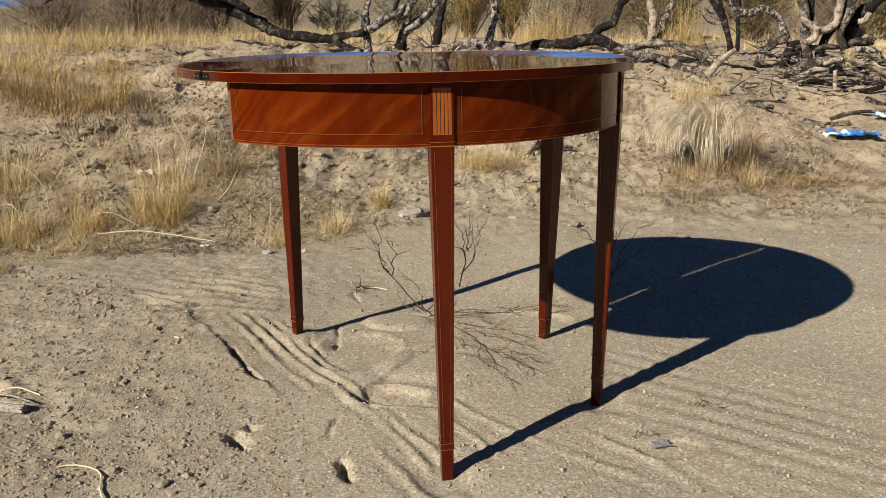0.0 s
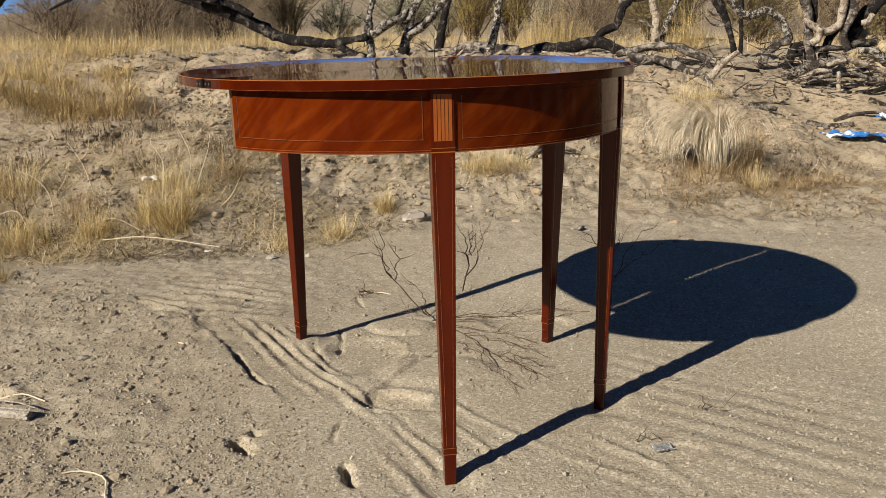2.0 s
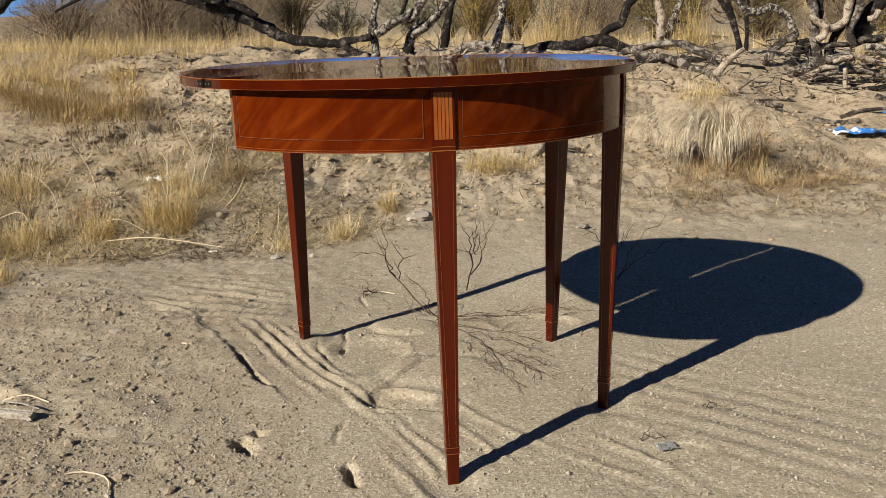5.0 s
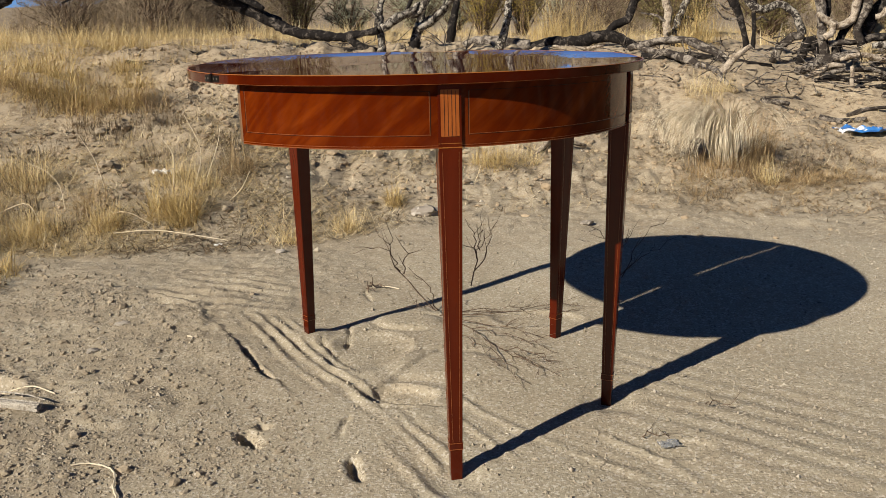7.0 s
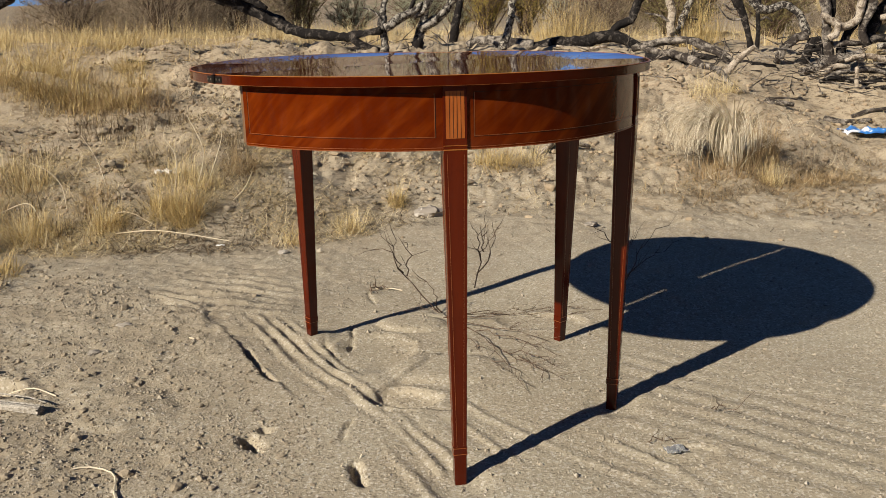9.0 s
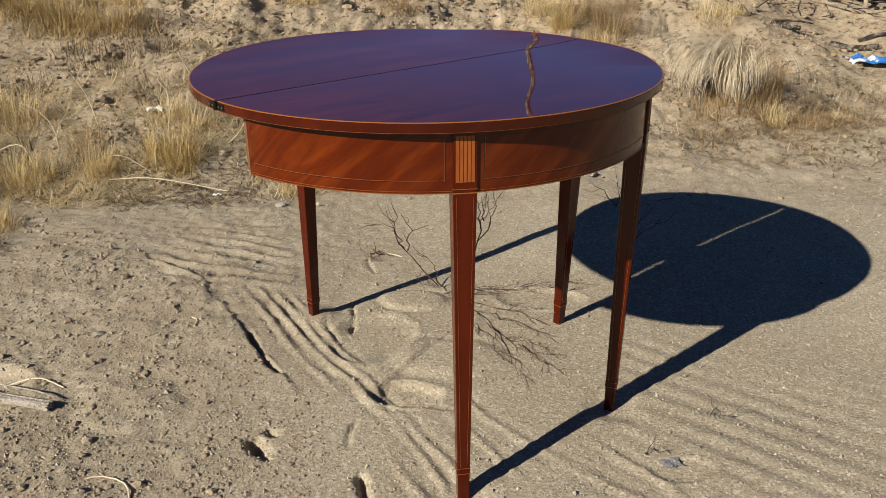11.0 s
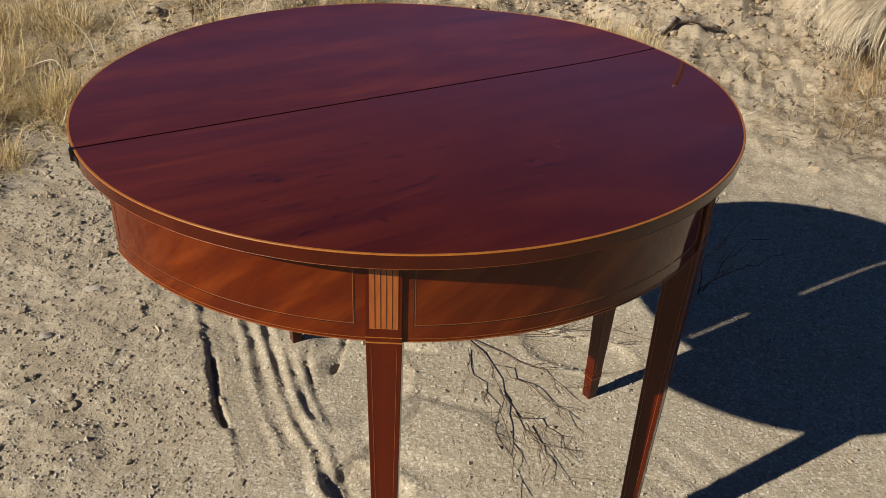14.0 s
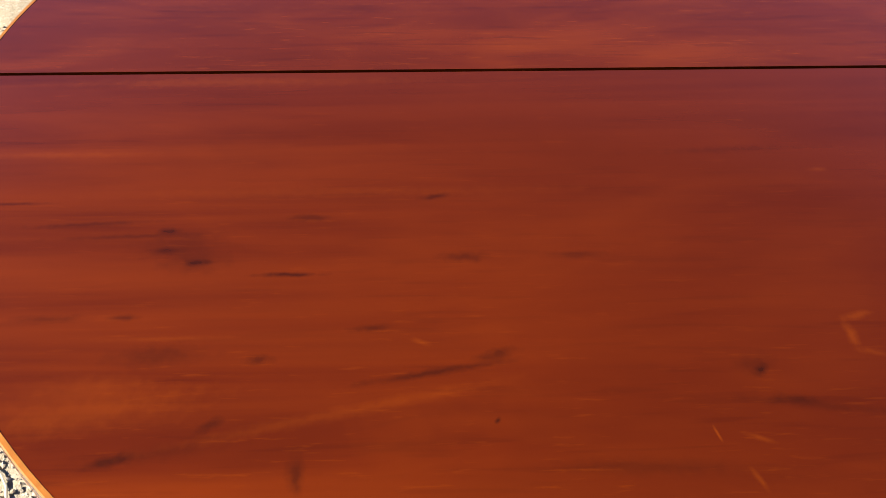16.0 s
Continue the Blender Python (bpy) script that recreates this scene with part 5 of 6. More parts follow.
def flat(line, lift=0.006):
    return [(x, y, ground_z(x, y) + lift) for x, y in line]


weed("dry_weed", "leafless dry weed standing in the sand", [[(0.04, 2.64, 0.0), (-0.06, 2.64, 0.12), (-0.10, 2.64, 0.18), (-0.16, 2.64, 0.18)], [(-0.06, 2.64, 0.12), (-0.08, 2.63, 0.17), (-0.07, 2.63, 0.22)], [(-0.05, 2.64, 0.11), (-0.045, 2.66, 0.17), (-0.055, 2.66, 0.21)], [(0.05, 2.64, 0.0), (0.03, 2.62, 0.06), (0.005, 2.62, 0.10)]], TWIG, 3, 3)
weed("dry_weed", "leafless dry weed with upright forked stems", [[(0.13, 2.88, 0.0), (0.15, 2.88, 0.10), (0.18, 2.88, 0.16), (0.22, 2.88, 0.20)], [(0.15, 2.88, 0.09), (0.14, 2.88, 0.16), (0.13, 2.87, 0.21)], [(0.14, 2.88, 0.05), (0.185, 2.9, 0.12), (0.19, 2.9, 0.19)], [(0.16, 2.88, 0.12), (0.16, 2.87, 0.17), (0.175, 2.87, 0.20)]], TWIG, 5, 3)
weed("dry_weed", "thin dark weed at the edge of the shade", [[(0.62, 3.37, 0.0), (0.57, 3.37, 0.06), (0.51, 3.37, 0.09)], [(0.62, 3.37, 0.0), (0.63, 3.38, 0.06), (0.60, 3.38, 0.10)]], TWIG, 6, 2, 0.002)
weed("dry_weed", "small leafless weed in the shade of the table", [[(0.60, 2.92, 0.0), (0.64, 2.92, 0.10), (0.70, 2.92, 0.18)], [(0.61, 2.92, 0.02), (0.66, 2.93, 0.08), (0.72, 2.93, 0.11)], [(0.60, 2.92, 0.0), (0.60, 2.93, 0.09), (0.63, 2.93, 0.15)]], TWIG, 8, 4, 0.002)
weed("fallen_weed", "dry brushy weed lying flat on the sand under the table", [
    flat([(0.06, 2.58), (0.14, 2.62), (0.26, 2.655), (0.42, 2.69), (0.53, 2.70)]), flat([(0.06, 2.58), (0.18, 2.60), (0.33, 2.66), (0.47, 2.66)]), flat([(0.10, 2.60), (0.22, 2.64), (0.34, 2.70)], 0.012),
    flat([(0.08, 2.56), (0.16, 2.48), (0.21, 2.39), (0.28, 2.31), (0.37, 2.20)]), flat([(0.16, 2.48), (0.27, 2.42), (0.36, 2.36)], 0.01), flat([(0.20, 2.40), (0.23, 2.30), (0.27, 2.22), (0.285, 2.15)], 0.008),
    flat([(0.08, 2.56), (0.20, 2.52), (0.28, 2.49), (0.36, 2.42)], 0.01), flat([(0.24, 2.34), (0.33, 2.30), (0.40, 2.26)], 0.008), flat([(0.10, 2.52), (0.13, 2.44), (0.18, 2.37), (0.22, 2.26)]),
    flat([(0.28, 2.31), (0.33, 2.24), (0.34, 2.16)], 0.008), flat([(0.05, 2.60), (0.0, 2.62), (-0.03, 2.66)], 0.02)], TWIG, 11, 7, 0.0014)
weed("dry_weed", "tiny dark dried weed on the rutted sand", [flat([(0.70, 2.02), (0.73, 2.03), (0.76, 2.01)], 0.008), flat([(0.55, 1.86), (0.57, 1.88), (0.60, 1.88)], 0.006)], TWIG, 12, 3, 0.0016)
weed("rootlet", "thin dark rootlet curling out of the sand", [flat([(-0.20, 2.90), (-0.185, 2.87), (-0.16, 2.87), (-0.15, 2.84)], 0.01), flat([(-0.19, 2.86), (-0.20, 2.82), (-0.17, 2.80)], 0.01)], TWIG, 13, 1, 0.003)


# ---- grass ----
class Blades:
    """Gathers thin curved blades into one mesh."""

    def __init__(self, seed):
        self.rng, self.v, self.f, self.count = np.random.default_rng(seed), [], [], 0

    def many(self, x, y, z, az, tilt, length, width, droop, steps=4, late=False):
        """tilt: from upright, in radians; droop: how far a blade bends over along its length."""
        ca, sa = np.cos(az), np.sin(az)
        px, py, pz, ang = np.array(x, float), np.array(y, float), np.array(z, float), np.array(tilt, float)
        n, step = len(px), length / steps
        out = np.empty((n, 2 * steps + 2, 3))
        for k in range(steps + 1):
            w = width * (1 - 0.8 * k / steps)
            out[:, 2 * k] = np.stack([px - sa * w, py + ca * w, pz], -1)
            out[:, 2 * k + 1] = np.stack([px + sa * w, py - ca * w, pz], -1)
            ang = ang + (droop * (2 * k + 1) / steps**2 if late else droop / steps)
            px = px + ca * np.sin(ang) * step
            py = py + sa * np.sin(ang) * step
            pz = pz + np.cos(ang) * step
        base = self.count + np.arange(n)[:, None, None] * (2 * steps + 2)
        quad = np.array([(2 * k, 2 * k + 1, 2 * k + 3, 2 * k + 2) for k in range(steps)])
        self.v.append(out.reshape(-1, 3)), self.f.append((base + quad[None]).reshape(-1, 4))
        self.count += n * (2 * steps + 2)

    def field(self, centres, n, h, spread, lean, droop, width, steps=4):
        """Tufts of n blades round each centre; h: their height, one for all or one each."""
        r = self.rng
        c = np.repeat(np.asarray(centres, float).reshape(-1, 2), n, axis=0)
        h = np.repeat(np.broadcast_to(h, len(c) // n), n)
        away, turn = spread * np.sqrt(r.random(len(c))), r.uniform(0, 2 * math.pi, len(c))
        x, y = c[:, 0] + away * np.cos(turn), c[:, 1] + away * np.sin(turn)
        z = lie(x, y) + relief(x, y) - 0.006
        # blades lean outwards from the middle of their tuft, with some that cross
        az = turn + r.normal(0, 1.4, len(c))
        tilt = np.abs(r.normal(0, lean, len(c))) * (0.4 + 0.9 * away / spread)
        self.many(x, y, z, az, tilt, h * r.uniform(0.35, 1.15, len(c)), width * r.uniform(0.6, 1.4, len(c)), r.normal(droop, 0.8, len(c)), steps)

    def litter(self, spots, lift, long, width, lie_flat, bend):
        grid, r = np.array(spots), self.rng
        n = len(grid)
        level = lie(grid[:, 0], grid[:, 1]) + relief(grid[:, 0], grid[:, 1]) + lift
        self.many(grid[:, 0], grid[:, 1], level, r.uniform(0, 6.28, n), lie_flat + r.normal(0, 0.15, n), r.uniform(*long, n), np.full(n, width), r.normal(0, bend, n), 3)

    def mesh(self, name, mat, origin=(0, 0, 0)):
        return array_mesh(name, np.concatenate(self.v) - np.array(origin), np.concatenate(self.f), mat)


def grass(name, x, y, label, mat, seed, group="", n=200, h=0.2, spread=0.1, lean=0.4, droop=0.6, width=0.0013):
    b = Blades(seed)
    b.field([(x, y)], n, h, spread, lean, droop, width, 5)
    z = float(lie(x, y))
    ob = new(name, b.mesh(name, mat, (x, y, z)))
    ob.location = (x, y, z)
    return tagged(ob, label, "grass", group)


# the bleached, combed-over clump: locks that rise, fall over to one side and curl under
b = Blades(21)
for k in range(58):
    g = b.rng
    n = 15
    a, away = g.uniform(0, 2 * math.pi), g.uniform(0, 0.055)
    x, y = 1.355 + away * math.cos(a), 4.93 + 0.8 * away * math.sin(a)
    az = math.pi + g.normal(0.12, 0.26) if k < 50 else math.pi * 1.4 + g.normal(0, 0.5)
    b.many(x + g.normal(0, 0.008, n), y + g.normal(0, 0.008, n), np.full(n, ground_z(1.34, 4.93) - 0.01), az + g.normal(0, 0.12, n), np.abs(g.normal(0.06, 0.12) + g.normal(0, 0.05, n)), g.uniform(0.44, 0.70) * g.uniform(0.85, 1.1, n), np.full(n, 0.0021), g.uniform(2.3, 3.6) + g.normal(0, 0.25, n), 12, True)
n = 110
b.many(1.36 + b.rng.normal(0, 0.03, n), 4.97 + b.rng.normal(0, 0.03, n), np.full(n, ground_z(1.36, 4.97) - 0.01), b.rng.normal(0.35, 0.16, n), b.rng.uniform(0.35, 0.6, n), b.rng.uniform(0.22, 0.34, n), np.full(n, 0.0022), b.rng.uniform(0.5, 1.2, n), 6)
mop_z = ground_z(1.27, 4.93)
ob = new("bunch_grass", b.mesh("bunch_grass", PALE_STRAW, (1.27, 4.93, mop_z)))
ob.location = (1.27, 4.93, mop_z)
tagged(ob, "bleached bunch grass combed over into a pale mop", "grass")
grass("bunch_grass", 1.50, 5.02, "brown half-dead bunch grass beside the bleached clump", BROWN_STRAW, 22, n=620, h=0.26, spread=0.13, lean=0.35, droop=0.6, width=0.0013)
grass("bunch_grass", 1.34, 4.80, "low dark tangle of dead grass stems", BROWN_STRAW, 23, n=900, h=0.15, spread=0.22, lean=0.7, droop=0.8, width=0.0013)
grass("grass_tuft", 1.50, 4.62, "small pale green-grey grass tuft", STRAW, 24, "tufts", n=260, h=0.14, spread=0.06, lean=0.35, droop=0.4, width=0.0009)
grass("grass_tuft", 2.33, 4.62, "low dry grass tuft on flat sand", BROWN_STRAW, 25, "tufts", n=240, h=0.12, spread=0.09, lean=0.5, droop=0.5, width=0.0010)

for k, (x, y, h, n, s) in enumerate([(-2.50, 4.98, 0.34, 460, 0.16), (-2.24, 4.94, 0.36, 460, 0.15), (-2.04, 4.90, 0.30, 380, 0.11), (-1.89, 4.86, 0.26, 300, 0.10), (-2.75, 5.05, 0.34, 420, 0.18), (-2.08, 5.35, 0.28, 300, 0.14), (-3.0, 5.3, 0.36, 420, 0.2), (-2.6, 5.5, 0.34, 400, 0.2), (-2.37, 5.02, 0.30, 380, 0.16), (-2.86, 5.62, 0.32, 400, 0.2), (-2.3, 5.7, 0.28, 360, 0.18)]):
    grass("grass_clump", x, y, "golden dry grass clump on the sandy bank", GOLD_STRAW, 40 + k, "golden clumps", n=int(n * 1.5), h=h * 0.95, spread=s * 0.55, lean=0.75, droop=1.9, width=0.0012)
for k, (x, y) in enumerate([(-2.62, 4.94), (-2.36, 4.90), (-2.14, 4.86), (-1.96, 4.84), (-1.80, 4.82), (-2.85, 4.98), (-2.3, 5.2)]):
    grass("grass_tuft", x, y, "dark brown dead stems under golden grass", BROWN_STRAW, 400 + k, "brown tufts", n=420, h=0.15, spread=0.15, lean=0.7, droop=0.7, width=0.0013)
for k, (x, y, h, n, s, mat) in enumerate([(-1.42, 3.53, 0.15, 230, 0.09, STRAW), (-1.10, 3.57, 0.19, 330, 0.075, GOLD_STRAW), (-1.20, 3.60, 0.16, 260, 0.08, GOLD_STRAW), (-1.28, 3.92, 0.17, 230, 0.10, STRAW), (-1.67, 3.43, 0.15, 240, 0.11, GOLD_STRAW), (-0.43, 3.62, 0.11, 210, 0.06, STRAW), (-0.29, 3.96, 0.12, 170, 0.045, GOLD_STRAW),
                                          (-0.62, 3.45, 0.09, 130, 0.05, STRAW), (0.13, 4.52, 0.15, 330, 0.13, GOLD_STRAW), (0.30, 4.62, 0.11, 180, 0.09, STRAW), (-1.92, 3.86, 0.17, 260, 0.10, STRAW), (-1.55, 3.66, 0.12, 170, 0.09, BROWN_STRAW), (-1.12, 3.86, 0.13, 190, 0.08, STRAW), (-0.95, 4.45, 0.16, 220, 0.10, STRAW), (-1.02, 4.05, 0.16, 200, 0.10, BROWN_STRAW), (-1.78, 3.50, 0.14, 200, 0.10, STRAW),
                                          (1.45, 6.1, 0.18, 240, 0.15, STRAW), (1.62, 6.25, 0.14, 160, 0.1, STRAW), (0.9, 6.2, 0.16, 200, 0.12, BROWN_STRAW), (-0.5, 5.6, 0.2, 240, 0.14, BROWN_STRAW), (0.62, 5.9, 0.26, 420, 0.16, BROWN_STRAW), (0.80, 5.75, 0.24, 420, 0.16, BROWN_STRAW), (0.36, 5.85, 0.22, 300, 0.12, STRAW), (0.70, 5.45, 0.16, 260, 0.12, GOLD_STRAW), (-1.05, 5.5, 0.16, 240, 0.12, STRAW), (0.48, 5.65, 0.26, 320, 0.07, GOLD_STRAW), (-1.40, 3.50, 0.13, 150, 0.06, GOLD_STRAW)]):
    grass("grass_tuft", x, y, {STRAW: "small pale dry grass tuft in sand", GOLD_STRAW: "small golden dry grass tuft in sand", BROWN_STRAW: "small brown withered grass tuft in sand"}[mat], mat, 70 + k, "tufts", n=int(1.9 * n), h=h * 1.12, spread=0.85 * s, lean=0.5, droop=1.2, width=0.0008)

for k, (x, y, h, s) in enumerate([(-1.58, 3.52, 0.08, 0.07), (-1.84, 3.62, 0.09, 0.08), (-1.45, 4.15, 0.10, 0.10), (-1.15, 4.35, 0.10, 0.09), (-1.75, 4.5, 0.10, 0.10), (1.48, 4.72, 0.09, 0.10), (1.72, 4.9, 0.09, 0.10), (-2.03, 4.58, 0.10, 0.12), (-1.90, 4.44, 0.09, 0.10), (-1.74, 5.41, 0.10, 0.14), (-2.40, 4.90, 0.11, 0.16), (-1.60, 4.60, 0.11, 0.13), (-1.95, 3.84, 0.10, 0.11), (-2.06, 4.18, 0.09, 0.12), (1.16, 4.30, 0.05, 0.12), (1.85, 5.1, 0.06, 0.14), (2.10, 5.24, 0.06, 0.14)]):
    grass("dead_brush", x, y, "dark withered brush lying low on the bank", DARK_LITTER, 440 + k, "dead brush", n=250, h=h, spread=s, lean=1.0, droop=0.6, width=0.0013)

# long bleached stalks
for k, line in enumerate([[(-1.67, 3.67, 0.06), (-1.68, 3.67, 0.18), (-1.74, 3.67, 0.25), (-1.81, 3.67, 0.28)], [(-1.58, 3.86, 0.13), (-1.61, 3.86, 0.26), (-1.67, 3.86, 0.37)], [(-1.16, 3.84, 0.13), (-1.11, 3.84, 0.30), (-1.17, 3.84, 0.46)], [(-1.12, 3.85, 0.13), (-1.04, 3.85, 0.32), (-1.02, 3.85, 0.40)], [(-1.24, 3.8, 0.12), (-1.22, 3.8, 0.28), (-1.26, 3.8, 0.36)],
                          [(-1.5, 3.6, 0.05), (-1.36, 3.58, 0.09), (-1.2, 3.5, 0.05)], [(-1.95, 3.6, 0.07), (-1.8, 3.6, 0.12), (-1.7, 3.52, 0.05)], [(-1.35, 3.45, 0.03), (-1.15, 3.42, 0.05), (-0.85, 3.38, 0.02)], [(-0.98, 3.75, 0.09), (-0.9, 3.72, 0.16), (-0.85, 3.70, 0.24)]]):
    bm = bmesh.new()
    o = Vector(line[0])
    tube(bm, [Vector(p) - o for p in smooth_line(line, 10)], [0.0022 * (1 - 0.05 * i) for i in range(10)], 5, 0.1)
    ob = part("dry_stalk", bm, PALE_STRAW)
    ob.location = o
    tagged(ob, "bent bleached grass stalk", "stalk", "bleached stalks")
# loose bent straws on the flat sand
for k, line in enumerate([[(-0.568, 1.683), (-0.54, 1.694), (-0.492, 1.683), (-0.463, 1.651), (-0.445, 1.607), (-0.422, 1.574)], [(-0.60, 2.35), (-0.578, 2.33), (-0.575, 2.30)], [(-0.95, 2.03), (-0.86, 2.03), (-0.78, 2.0)], [(-0.1, 2.86), (-0.14, 2.88), (-0.19, 2.88)], [(-0.05, 1.735), (-0.03, 1.755), (-0.018, 1.78)]]):
    bm = bmesh.new()
    o = Vector((*line[0], ground_z(*line[0])))
    tube(bm, [Vector(p) - o for p in smooth_line([(x, y, ground_z(x, y) + 0.004) for x, y in line], 10)], [0.0019] * 10, 5, 0.1)
    ob = part("straw", bm, PALE_STRAW)
    ob.location = o
    tagged(ob, "curled pale straw on the sand", "straw", "loose straws")

# the grass of the crest and of the plain behind it
b = Blades(31)
spots = []
while len(spots) < 190:
    x, y = b.rng.uniform(-6.5, -1.7), b.rng.uniform(5.7, 7.7)
    if x > -2.9 and b.rng.random() < 0.85:
        continue
    spots.append((x, y))
b.field(spots, 85, b.rng.uniform(0.12, 0.40, len(spots)), 0.13, 0.75, 1.5, 0.0012, 4)
tagged(new("crest_grass", b.mesh("crest_grass", GOLD_STRAW)), "golden dry grass along the crest of the bank", "grass", kind="stuff")
b = Blades(32)
spots = np.stack([b.rng.uniform(-9, 9, 1200), 9.5 + 9.5 * b.rng.random(1200) ** 1.3], -1)
b.field(spots, 46, b.rng.uniform(0.10, 0.32, len(spots)), 0.32, 0.65, 1.3, 0.0020, 2)
spots = np.stack([b.rng.uniform(-6.5, -0.9, 420), b.rng.uniform(7.9, 10.2, 420)], -1)
b.field(spots, 60, b.rng.uniform(0.10, 0.30, len(spots)), 0.28, 0.65, 1.3, 0.0015, 2)
tagged(new("plain_grass", b.mesh("plain_grass", STRAW)), "pale golden grass on the plain behind the bank", "grass", kind="stuff")
b = Blades(33)
for x, y, h in ((0.42, 8.9, 0.55), (0.58, 8.95, 0.62), (0.72, 9.0, 0.55), (0.50, 8.75, 0.42), (0.66, 8.72, 0.36), (1.95, 9.2, 0.6), (2.05, 9.3, 0.5), (0.9, 9.0, 0.4), (1.75, 8.7, 0.4), (1.86, 8.75, 0.45)):
    b.field([(x, y)], 150, h, 0.15, 0.4, 0.5, 0.0014, 4)
tagged(new("tall_grass", b.mesh("tall_grass", GOLD_STRAW)), "tall tan grass standing behind the fallen log", "grass", kind="stuff")

def scattered(seed, n, x0, x1, y0, y1, dense):
    """n places in a stretch of the plan, by a density of 0 to 1."""
    r = np.random.default_rng(seed)
    got = np.empty((0, 2))
    while len(got) < n:
        p = np.stack([r.uniform(x0, x1, n), r.uniform(y0, y1, n)], -1)
        got = np.concatenate([got, p[r.random(n) < dense(p[:, 0], p[:, 1])]])
    return got[:n]


# straw and chaff strewn over the foot of the bank
def strewn(seed, n, x0, dx, y0, dy, away, share, start, thin, s1, s2):
    """Places of litter: thick at the foot of the bank, in drifts, and thinning out; away: a second patch as x, dx, y, dy with its share."""
    r = np.random.default_rng(seed)
    x, y = r.normal(x0, dx, n), y0 + np.abs(r.normal(0, dy, n))
    other = r.random(n) < share
    x = np.where(other, r.normal(away[0], away[1], n), x)
    y = np.where(other, r.normal(away[2], away[3], n), y)
    wide = r.random(n) < thin
    x, y = np.where(wide, r.uniform(-2.6, 3.0, n), x), np.where(wide, r.uniform(4.0, 7.0, n), y)
    edge = start + 0.45 * np.maximum(x + 0.9, 0) * ~other + 0.28 * wave(x, y, 0.3, s1) + 0.28 * wave(x, y, 0.9, 77)
    drift = wave(x, y, 0.34, s1 + 1) + 0.5 * wave(x, y, 0.12, s1 + 2)
    keep = (y > edge) & (r.random(n) < 0.3 + (y - edge) * 1.6) & (drift > r.uniform(s2 - 0.6, s2 + 0.6, n))
    keep &= other | (y > foot_of_bank(x, y) - 0.12)
    return np.stack([x, y], -1)[keep]


b = Blades(34)
b.litter(strewn(34, 46000, -1.35, 0.75, 3.12, 0.85, (1.6, 0.5, 4.70, 0.35), 0.04, 3.15, 0.3, 71, 0.0), 0.008, (0.02, 0.13), 0.0012, 1.45, 0.4)
tagged(new("chaff", b.mesh("chaff", CHAFF)), "dry straw and chaff strewn over sand", "straw", kind="stuff")
b = Blades(35)
b.litter(strewn(35, 26000, -1.35, 0.75, 3.12, 0.8, (1.7, 0.5, 4.55, 0.38), 0.12, 3.05, 0.30, 74, -0.2), 0.005, (0.010, 0.050), 0.0028, 1.42, 0.4)
tagged(new("dead_twigs", b.mesh("dead_twigs", DARK_LITTER)), "dark dead twiglets strewn over sand", "twigs", kind="stuff")


b = Blades(36)
b.litter(scattered(36, 5200, 0.75, 2.7, 3.9, 5.6, lambda x, y: np.exp(-(((x - 1.6) / 0.6) ** 2 + ((y - 4.6 - 0.35 * (x - 1.6)) / 0.38) ** 2)) * np.clip(0.5 + 0.9 * wave(x, y, 0.22, 84), 0, 1)), 0.006, (0.015, 0.075), 0.0016, 1.42, 0.5)
tagged(new("stem_litter", b.mesh("stem_litter", BROWN_STRAW)), "brown broken stems strewn round the bleached clump", "straw", kind="stuff")


# matted straw and tufts beside the wash, where the bank runs out
def matted(x, y):
    return np.clip((x + 3.2 + 0.3 * wave(x, y, 0.5, 93)) / 0.8, 0, 1) * np.clip((4.25 - y + 0.2 * wave(x, y, 0.5, 94)) / 0.6, 0, 1) * np.clip((0.12 - 0.635 * (y - 0.27) - x) / 0.15, 0, 1) * np.clip((y - 2.66 - 0.12 * wave(x, y, 0.3, 91)) / 0.12, 0, 1) * np.clip(0.45 + 0.9 * wave(x, y, 0.2, 92), 0.05, 1)


b = Blades(37)
b.litter(scattered(37, 9000, -3.4, -1.3, 2.5, 4.4, matted), 0.014, (0.04, 0.17), 0.0014, 1.40, 0.5)
tagged(new("chaff", b.mesh("chaff", CHAFF)), "matted dry straw beside the wash", "straw", kind="stuff")
b = Blades(38)
b.litter(scattered(38, 9000, -3.4, -1.3, 2.5, 4.4, matted), 0.006, (0.02, 0.09), 0.0030, 1.42, 0.4)
tagged(new("dead_twigs", b.mesh("dead_twigs", DARK_LITTER)), "dark stems lying under matted straw", "twigs", kind="stuff")
for k, (x, y, h, mat) in enumerate([(-2.44, 3.67, 0.20, GOLD_STRAW), (-2.20, 3.70, 0.22, GOLD_STRAW), (-2.11, 3.90, 0.16, STRAW), (-1.88, 3.30, 0.20, GOLD_STRAW), (-2.08, 3.16, 0.14, GOLD_STRAW), (-2.00, 3.57, 0.20, STRAW), (-2.34, 3.42, 0.18, GOLD_STRAW), (-1.57, 2.97, 0.13, GOLD_STRAW), (-1.52, 2.76, 0.10, STRAW), (-2.16, 3.50, 0.20, GOLD_STRAW), (-1.91, 3.23, 0.16, GOLD_STRAW)]):
    grass("grass_tuft", x, y, {GOLD_STRAW: "small golden dry grass tuft in matted straw", STRAW: "pale dry grass tuft in matted straw"}[mat], mat, 500 + k, "tufts", n=420, h=h, spread=0.10, lean=0.6, droop=1.3, width=0.0010)


